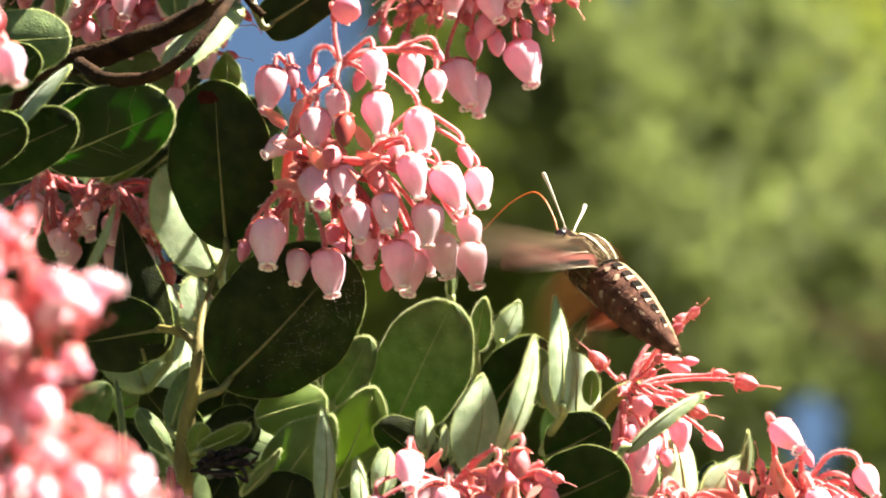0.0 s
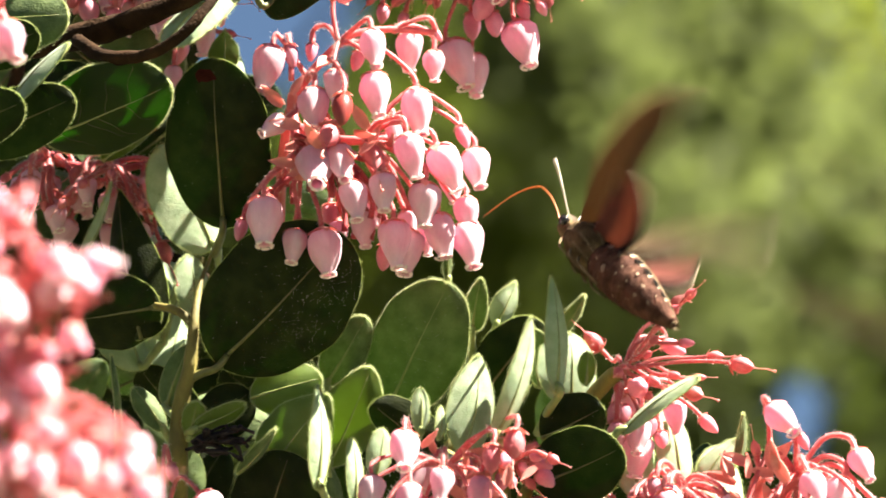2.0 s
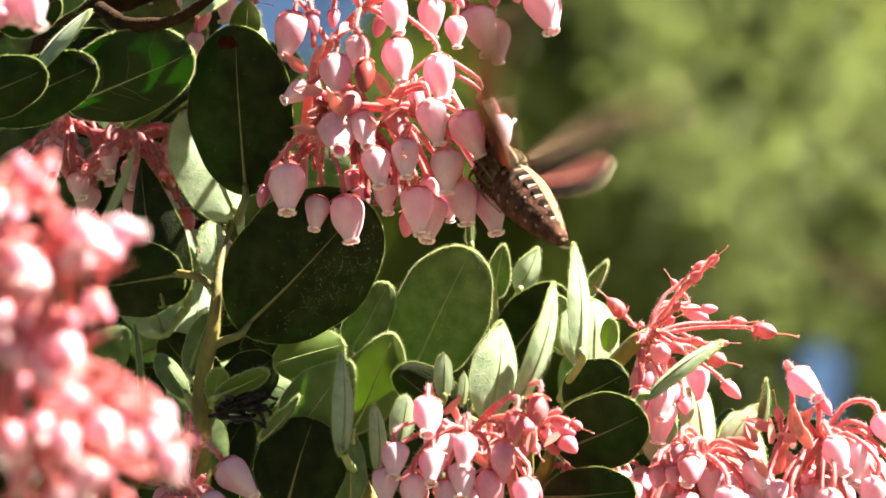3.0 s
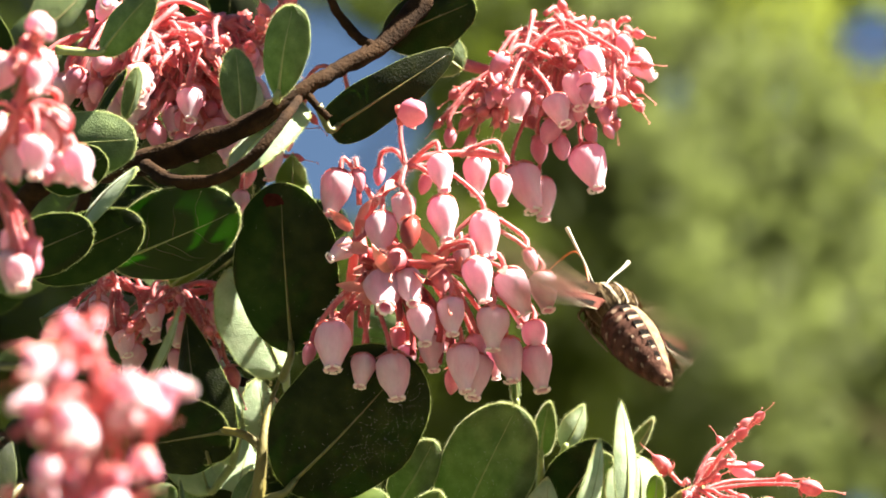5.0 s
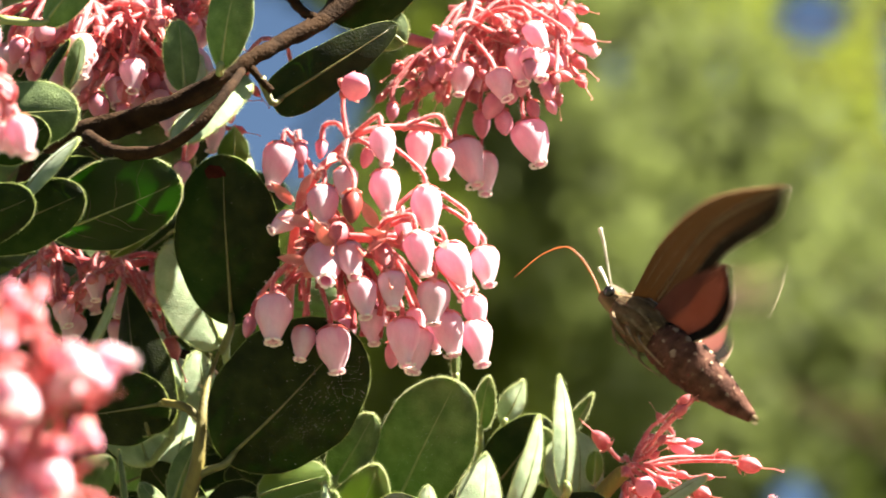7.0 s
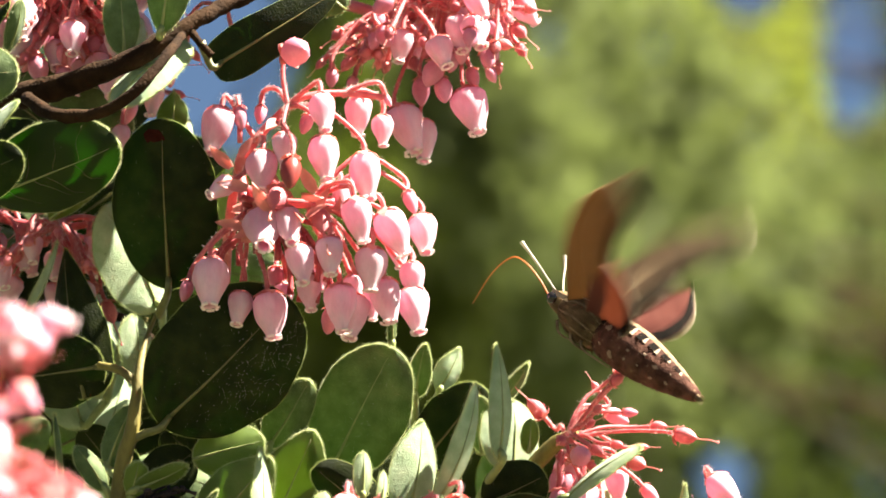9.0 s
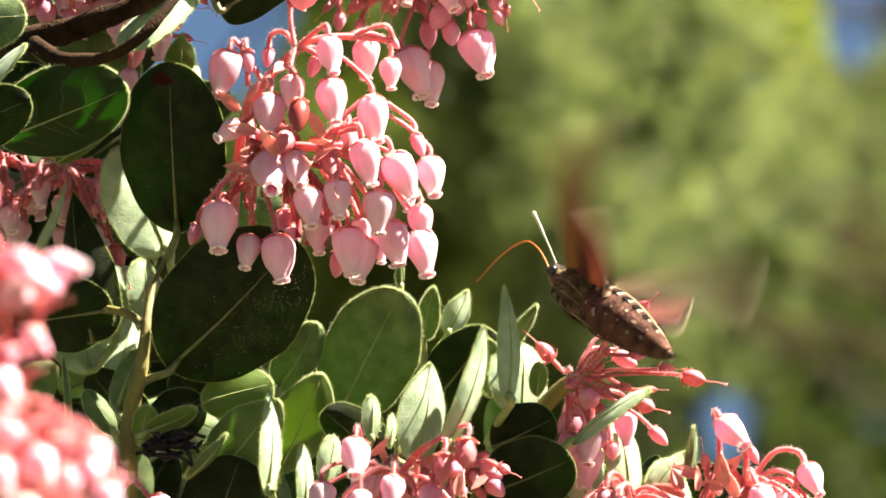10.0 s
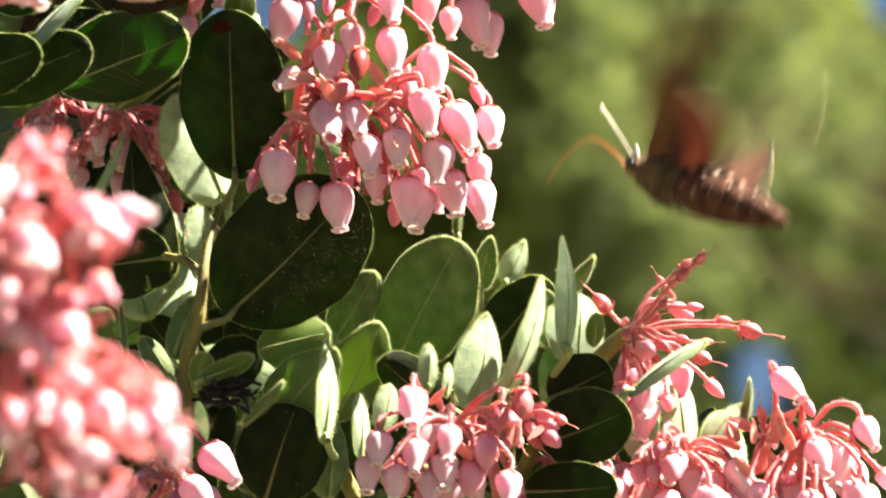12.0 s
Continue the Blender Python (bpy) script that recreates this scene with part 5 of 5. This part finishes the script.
corner = cluster("pink flowers on arching stalks beside the woody stem", (300, 1000, -0.02),
                 [([(200, 1120, -0.01), (250, 1050, -0.016), (300, 980, -0.02), (330, 940, -0.022)], [12, 11, 9, 6])], 80)
bloom(corner, [((300, 970, -0.02), (366, 918, -0.026), (424, 990, -0.030), "bell", 0.4), ((300, 980, -0.02), (330, 980, -0.03), (380, 1030, -0.034), "bell", 0.2),
               ((300, 970, -0.02), (270, 880, -0.02), (280, 840, -0.02), "bud", 0.0), ((300, 970, -0.02), (310, 860, -0.01), (320, 900, -0.01), "bud", 0.2)], 12)
spray(corner, (300, 980, -0.02), (300, 1010, -0.02), (90, 60, 0.012), 14, 81, ("bell", "bud"), (64, 84), 0.7)

near = cluster("out-of-focus pink flower cluster close to the lens", (20, 760, -0.31),
               [([(-260, 1300, -0.29), (-120, 1000, -0.30), (0, 760, -0.31), (60, 560, -0.31), (40, 420, -0.31)], [14, 13, 12, 10, 7])], 0)
NE = dict(hair=0, size=(42, 56), r=0.00036)
spray(near, (0, 760, -0.31), (20, 760, -0.31), (150, 150, 0.02), 46, 91, ("bell", "bud", "ovary", "ovary"), down=0.75, **NE)
spray(near, (40, 580, -0.31), (40, 580, -0.31), (130, 110, 0.02), 30, 92, ("bell", "bud", "bell", "ovary"), down=0.6, **NE)
spray(near, (20, 900, -0.31), (110, 900, -0.31), (180, 130, 0.02), 54, 93, ("bell", "bud", "ovary", "ovary"), down=0.8, **NE)
spray(near, (60, 600, -0.31), (140, 530, -0.31), (90, 60, 0.012), 14, 97, ("bud", "bell", "ovary"), down=0.4, **NE)
spray(near, (0, 470, -0.31), (-20, 440, -0.31), (90, 70, 0.02), 14, 94, ("bud", "bell", "ovary"), down=0.4, **NE)

high = cluster("soft pale flower cluster in front of dark leaves", (-110, 60, -0.13),
               [([(-330, 330, -0.12), (-200, 180, -0.125), (-110, 60, -0.13), (-70, -60, -0.13), (-60, -140, -0.13)], [13, 12, 10, 8, 6])], 0)
spray(high, (-90, 20, -0.13), (-70, 60, -0.13), (90, 70, 0.014), 15, 95, ("bell", "bud", "bell"), down=0.75, hair=0, size=(60, 76))
spray(high, (-70, -100, -0.13), (-70, -110, -0.13), (70, 50, 0.014), 9, 96, ("bell", "ovary"), down=0.6, hair=0, size=(60, 76))
spray(high, (-140, 150, -0.13), (-88, 250, -0.13), (34, 40, 0.01), 7, 98, ("bell", "bud"), down=0.7, hair=0, size=(50, 64))
bloom(high, [((-90, 20, -0.13), (0, 60, -0.13), (-4, 90, -0.13), "bell"), ((-90, 20, -0.13), (-16, 90, -0.13), (-20, 150, -0.13), "bell")], 14, hair=0)

dry = thing("dried_flower_head", at(396, 822, -0.008), "shrivelled blackish dried flower head on the twig", "dead flower")
sh = Shape()
rngd = random.Random(3)
for i in range(26):
    p0 = Vector((-0.0042, 0.002, 0.0)) + Vector((rngd.gauss(0, .001), rngd.gauss(0, .001), rngd.gauss(0, .001)))
    p1 = Vector((rngd.uniform(-0.003, 0.0042), rngd.uniform(-0.003, 0.002), rngd.uniform(-0.0024, 0.0024)))
    p2 = p1 + Vector((rngd.uniform(-0.002, 0.004), rngd.uniform(-0.002, 0.002), rngd.uniform(-0.003, 0.002)))
    tube(sh, curve_points([p0, p1, p2], 9), [rngd.uniform(0.00015, 0.0005) for _ in range(9)], 6)
part("withered_petals", sh, M_DRY, dry)

# ---- woody base of the shrub ----
base = thing("shrub_base", (0, 0.1, 0), "brown woody stems of the shrub rising from the ground", "shrub")
for pts in ([(-0.02, 0.06, -0.02), (-0.06, 0.08, 0.5), (-0.08, 0.05, 1.0), at(315, 1010, 0.004) - Vector((0, 0.1, 0))],
            [(0.01, 0.05, -0.02), (0.0, 0.10, 0.6), at(640, 1010, 0.01) - Vector((0, 0.1, 0))],
            [(0.03, 0.06, -0.02), (0.03, 0.12, 0.7), at(900, 1060, 0.008) - Vector((0, 0.1, 0))],
            [(0.05, 0.05, -0.02), (0.08, 0.10, 0.7), at(1340, 1080, 0.01) - Vector((0, 0.1, 0))],
            [(-0.05, 0.05, -0.02), (-0.16, 0.05, 0.8), at(-240, 420, 0.03) - Vector((0, 0.1, 0))],
            [(-0.05, 0.0, -0.02), (-0.14, -0.15, 0.8), at(-260, 1300, -0.29) - Vector((0, 0.1, 0))]):
    sh = Shape()
    run = curve_points(pts, 40)
    tube(sh, run, [0.011 - 0.0088 * i / 39 for i in range(40)], 10, bump=0.08)
    part("stem", sh, M_BARK, base)

# ---- ground and distance ----
M_GROUND = material("ground_dry_grass", (0.030, 0.032, 0.014), (0.050, 0.050, 0.022), 0.95, scale=1.2, fine=30, bump=0.5, depth=0.02)
gs = Shape()
gs.add([(-400, -400, 0), (400, -400, 0), (400, 400, 0), (-400, 400, 0)], [(0, 1, 2, 3)])
ground = new("ground", gs.mesh("ground"))
ground.data.materials.append(M_GROUND)
tagged(ground, "dry grassy ground reaching the horizon", "ground", kind="structure")

M_FAR_A = material("far_leaf_fresh", (0.0486, 0.0621, 0.00621), (0.244, 0.275, 0.0434), 0.7, 0.5, (0.277, 0.329, 0.0464), scale=10, fine=25, stretch=(1, 1, 0.45), bump=0, per_piece=0.0, spec=0.2)
M_FAR_C = material("far_leaf_pale", (0.0277, 0.0354, 0.0093), (0.15, 0.175, 0.0558), 0.7, 0.5, (0.148, 0.181, 0.0512), scale=12, fine=25, stretch=(1, 1, 0.35), bump=0, per_piece=0.0, spec=0.2)
M_FAR_M = material("far_leaf_green", (0.0134, 0.0196, 0.00266), (0.0856, 0.107, 0.0166), 0.7, 0.45, (0.0984, 0.13, 0.0139), scale=10, fine=25, stretch=(1, 1, 0.45), bump=0, per_piece=0.0, spec=0.2)
M_FAR_B = material("far_leaf_deep", (0.00767, 0.012, 0.00233), (0.0558, 0.0734, 0.0131), 0.7, 0.42, (0.0669, 0.0936, 0.0109), scale=10, fine=25, stretch=(1, 1, 0.5), bump=0, per_piece=0.0, spec=0.2)


def far_tree(name, label, foot, height, trunk_r, blobs, mat, leaf_len, count, seed, gaps=(), sparse=-0.05):
    """A distant tree: tapered trunk, limbs to each clump of the crown, and a crown of single leaves."""
    rng = random.Random(seed)
    t = thing(name, foot, label, "tree", "trees in the distance")
    tr = Shape()
    topz = height * 0.9
    trunk_run = curve_points([(0, 0, -0.05), (0.05, 0.02, height * 0.3), (-0.04, 0.05, height * 0.6), (0.03, 0, topz)], 24)
    tube(tr, trunk_run, [trunk_r * (1 - 0.85 * i / 23) for i in range(24)], 10, bump=0.06)
    part("trunk", tr, M_BARK, t)
    for c, r in blobs:
        lb = Shape()
        k = max(2, min(21, int((c.z - 0.5 * r[2]) / topz * 23)))
        a = trunk_run[k]
        tube(lb, curve_points([a, a.lerp(c, 0.5) + Vector((0, 0, 0.1)), c], 8), [trunk_r * 0.12 * (1 - 0.1 * i) for i in range(8)], 6)
        part("limb", lb, M_BARK, t)
    cr = Shape()
    wsum = sum(r[0] * r[1] * r[2] for c, r in blobs) or 1
    for c, r in blobs:
        n = int(count * r[0] * r[1] * r[2] / wsum / 60) + 1
        for _ in range(n):
            while True:
                q = Vector((rng.uniform(-1, 1), rng.uniform(-1, 1), rng.uniform(-1, 1)))
                if q.length < 1:
                    break
            cc = c + Vector((q.x * r[0], q.y * r[1], q.z * r[2]))
            wp = cc + Vector(foot)
            if 0.6 * noise.noise(wp * 3.1) + 0.9 * noise.noise(Vector((wp.x * 9, wp.y * 9, wp.z * 5))) < sparse:
                continue
            px, py = plan(wp)
            close = [g for g in gaps if abs(px - g[0]) < g[2] + 320 and abs(py - g[1]) < g[3] + 380]
            droop = Vector((rng.gauss(0, .5), rng.gauss(0, .5), rng.gauss(0.35, .5)))
            for _ in range(60):
                p = cc + Vector((rng.gauss(0, 1), rng.gauss(0, 1), rng.gauss(0, 1.5))) * leaf_len * 0.8
                if close:
                    px, py = plan(p + Vector(foot))
                    if any(((px - g[0]) / g[2]) ** 2 + ((py - g[1]) / g[3]) ** 2 < 1 for g in close):
                        continue
                d = (droop + Vector((rng.gauss(0, .6), rng.gauss(0, .6), rng.gauss(0, .6)))).normalized()
                s = d.orthogonal().normalized()
                s.rotate(Matrix.Rotation(rng.uniform(0, 6.28), 3, d))
                L_ = leaf_len * rng.uniform(0.6, 1.2)
                w = s * L_ * 0.16
                up = s.cross(d) * L_ * 0.05
                cr.add([p, p + d * L_ * 0.5 + w + up, p + d * L_, p + d * L_ * 0.5 - w + up], [(0, 1, 2), (0, 2, 3)])
    ob = part("crown", cr.mesh("crown", False), mat, t)
    tagged(ob, kind="stuff")
    return t


def blob(foot, x, y, dist, rx, ry, rz):
    """A clump of a crown at a plan place, dist metres behind the shrub."""
    return at(x, y, dist) - Vector(foot), (rx, ry, rz)


# openings in the crowns through which the sky shows: place, half width and half height
GAPS = [(1437, 775, 68, 98), (440, 40, 230, 220), (1640, 20, 75, 150), (1108, -15, 42, 80), (1290, -10, 38, 80), (190, 480, 130, 120), (1450, -110, 85, 75), (1485, 150, 34, 60), (1400, 132, 26, 44)]
# the crowns stand in a slanting row, the nearer ones to one side, so that the sun reaches each
f1 = (1.6, 6.9, 0)
far_tree("far_tree", "sunlit yellow-green tree far behind the shrub, out of focus", f1, 6.0, 0.10,
         [blob(f1, 1215, -80, 6.0, 0.13, 0.12, 0.15), blob(f1, 1260, -290, 6.2, 0.16, 0.12, 0.12), blob(f1, 1340, -140, 6.45, 0.12, 0.12, 0.11),
          blob(f1, 1330, 90, 6.7, 0.10, 0.12, 0.09), blob(f1, 1460, 50, 6.95, 0.10, 0.12, 0.10), blob(f1, 1390, 300, 6.2, 0.08, 0.12, 0.12)], M_FAR_A, 0.034, 46000, 5, GAPS, 0.05)
f3 = (1.3, 7.4, 0)
far_tree("far_tree", "pale grey-green drooping tree far behind the shrub, out of focus", f3, 4.6, 0.08,
         [blob(f3, 1010, 60, 5.2, 0.06, 0.12, 0.12), blob(f3, 1290, 200, 5.5, 0.08, 0.12, 0.14), blob(f3, 1220, 440, 5.3, 0.08, 0.12, 0.11), blob(f3, 1340, 330, 5.9, 0.12, 0.12, 0.15),
          blob(f3, 1420, 460, 6.25, 0.10, 0.12, 0.10), blob(f3, 1440, 210, 6.5, 0.08, 0.12, 0.10), blob(f3, 1470, 330, 6.75, 0.09, 0.12, 0.14), blob(f3, 1640, 240, 7.2, 0.07, 0.12, 0.10)], M_FAR_C, 0.034, 60000, 7, GAPS, 0.0)
f4 = (2.0, 7.7, 0)
far_tree("far_tree", "mid-green tree far behind the shrub, out of focus", f4, 5.0, 0.08,
         [blob(f4, 760, 420, 5.6, 0.16, 0.12, 0.12), blob(f4, 960, 180, 5.9, 0.16, 0.12, 0.26), blob(f4, 1060, 520, 6.2, 0.12, 0.12, 0.07), blob(f4, 1100, -150, 6.6, 0.2, 0.12, 0.2),
          blob(f4, 1210, 330, 6.45, 0.12, 0.12, 0.24), blob(f4, 1300, 60, 7.0, 0.2, 0.12, 0.16), blob(f4, 1430, 350, 7.25, 0.14, 0.12, 0.22), blob(f4, 1690, 240, 7.5, 0.12, 0.12, 0.14)], M_FAR_M, 0.034, 84000, 9, GAPS, 0.06)
f2 = (-0.6, 9.4, 0)
far_tree("far_tree", "deep green tree far behind the shrub, out of focus", f2, 5.4, 0.09,
         [blob(f2, 100, 300, 6.4, 0.6, 0.2, 0.7), blob(f2, 550, 600, 6.9, 0.6, 0.2, 0.6), blob(f2, 900, -300, 7.3, 0.45, 0.2, 0.45), blob(f2, 950, 300, 7.7, 0.5, 0.2, 0.7), blob(f2, 1200, 800, 8.1, 0.7, 0.2, 0.45),
          blob(f2, 1450, 350, 8.5, 0.55, 0.2, 0.6), blob(f2, 1650, 850, 8.9, 0.6, 0.2, 0.5)], M_FAR_B, 0.045, 140000, 6, GAPS, -0.40)


# ---- what moves ----
# seconds, head across and down, tail across and down (plan units), how far the back turns to the lens
FLIGHT = [
    (0.0, 995, 415, 1195, 625, 0.1),
    (0.5, 1006, 459, 1216, 681, -0.5),
    (1.0, 966, 471, 1161, 692, -0.1),
    (1.5, 975, 487, 1166, 671, -0.1),
    (2.0, 1004, 430, 1196, 609, -0.3),
    (2.5, 909, 339, 1099, 528, -0.15),
    (2.7, 807, 366, 954, 534, 0.5),
    (4.3, 908, 281, 1050, 441, 0.4),
    (4.5, 858, 296, 996, 464, 0.45),
    (5.0, 933, 326, 1063, 497, 0.45),
    (5.2, 876, 379, 1019, 548, 0.5),
    (5.5, 891, 413, 1023, 619, 0.45),
    (5.8, 896, 417, 1020, 629, 0.45),
    (6.0, 963, 332, 1052, 513, 0.5),
    (6.4, 1034, 300, 1341, 479, 0.1),
    (6.5, 1084, 335, 1364, 538, 0.1),
    (6.7, 1099, 357, 1367, 565, 0.1),
    (7.0, 1058, 375, 1327, 600, -0.6),
    (7.3, 1060, 426, 1287, 639, 0.1),
    (7.5, 1088, 425, 1295, 651, 0.1),
    (7.7, 1065, 458, 1233, 716, 0.1),
    (9.3, 1082, 434, 1347, 599, 0.3),
    (9.5, 1066, 469, 1273, 611, 0.12),
    (9.7, 1047, 499, 1301, 664, 0.1),
    (10.0, 1070, 499, 1270, 637, 0.08),
    (10.5, 1050, 536, 1301, 567, 0),
    (10.6, 1012, 548, 1197, 686, 0.4),
    (11.0, 994, 610, 1133, 809, 0.4),
    (11.2, 999, 646, 1186, 844, 0.5),
    (11.5, 1024, 586, 1199, 774, 0.5),
    (11.8, 1054, 539, 1239, 687, 0.3),
    (12.0, 1097, 392, 1370, 484, 0),
]
# seconds and the wings' lift in degrees; between these they beat on
BEATS = {0.0: -40, 0.5: 55, 1.0: 40, 1.5: 40, 2.0: 52, 2.5: 35, 2.7: 10, 4.3: 30, 4.5: -12, 4.6: -15, 5.0: -15, 5.2: 10, 5.5: 46, 6.0: -10, 6.5: -4, 7.0: 60, 7.5: -38,
         7.7: 45, 9.3: -35, 9.5: 32, 10.0: 38, 10.5: 44, 11.0: -35, 11.5: -42, 12.0: 58}


def flight_pose(hx, hy, tx, ty, back):
    head, tail = at(hx, hy, 0.0), at(tx, ty, 0.0)
    flat = head - tail
    deep = math.sqrt(max(0.0, BODY ** 2 - flat.length_squared))
    fwd = (flat + AHEAD * deep).normalized()
    up = TURN @ Vector((0.78 - 0.35 * max(0, back), -0.15 - 0.7 * back, 0.55))
    up = (up - fwd * up.dot(fwd)).normalized()
    left = up.cross(fwd)
    m = Matrix((fwd, left, up)).transposed().to_4x4()
    return Matrix.Translation(head - fwd * 0.0012) @ m


SWEEP = {4.5: -38, 5.0: -38, 6.0: -42, 6.5: 10}        # how far the wings lie back where they do not follow the beat


def lift_at(k):
    """The wings' lift at tenth k of a second."""
    t = round(k * 0.1, 1)
    return BEATS[t] if t in BEATS else (52, -12, 48, 0, 58, -30)[k % 6]


def sweep_at(t, lift, rest):
    """How far the wings lie back at t; they sweep forwards as they come down."""
    for k, v in SWEEP.items():
        if abs(t - k) < 0.04:
            return v
    return rest - (60 - max(-40, min(60, lift))) * 0.42


def motions():
    walk(MOTH, [(t, flight_pose(*r)) for t, *r in FLIGHT])
    lo, hi = -75, 88
    lifts, s, after = [], 1, None
    for k in range(121):
        a = lift_at(k)
        if k:
            s = min((1, -1), key=lambda q: abs(max(lo, min(hi, a - q * 45)) - after))
            before = max(a - 82, min(a + 82, max(after - 84, min(after + 84, max(lo, min(hi, a - s * (45 if k < 120 else 84)))))))
            lifts += [max(before - 84, min(before + 84, after)), before]
        lifts.append(a)
        after = max(lo, min(hi, a + s * 45))
    for sg, fw, hw in WINGS:
        for ob, x, z, gain, rest in ((fw, -0.0065, 0.0016, 1.0, 12), (hw, -0.0104, 0.0010, 0.93, 2)):
            walk(ob, [(i / 30, pose(x, sg * 0.0034, z, sg * lifts[i] * gain, 0, sg * sweep_at(i / 30, lifts[i], rest))) for i in range(361)])


motions()
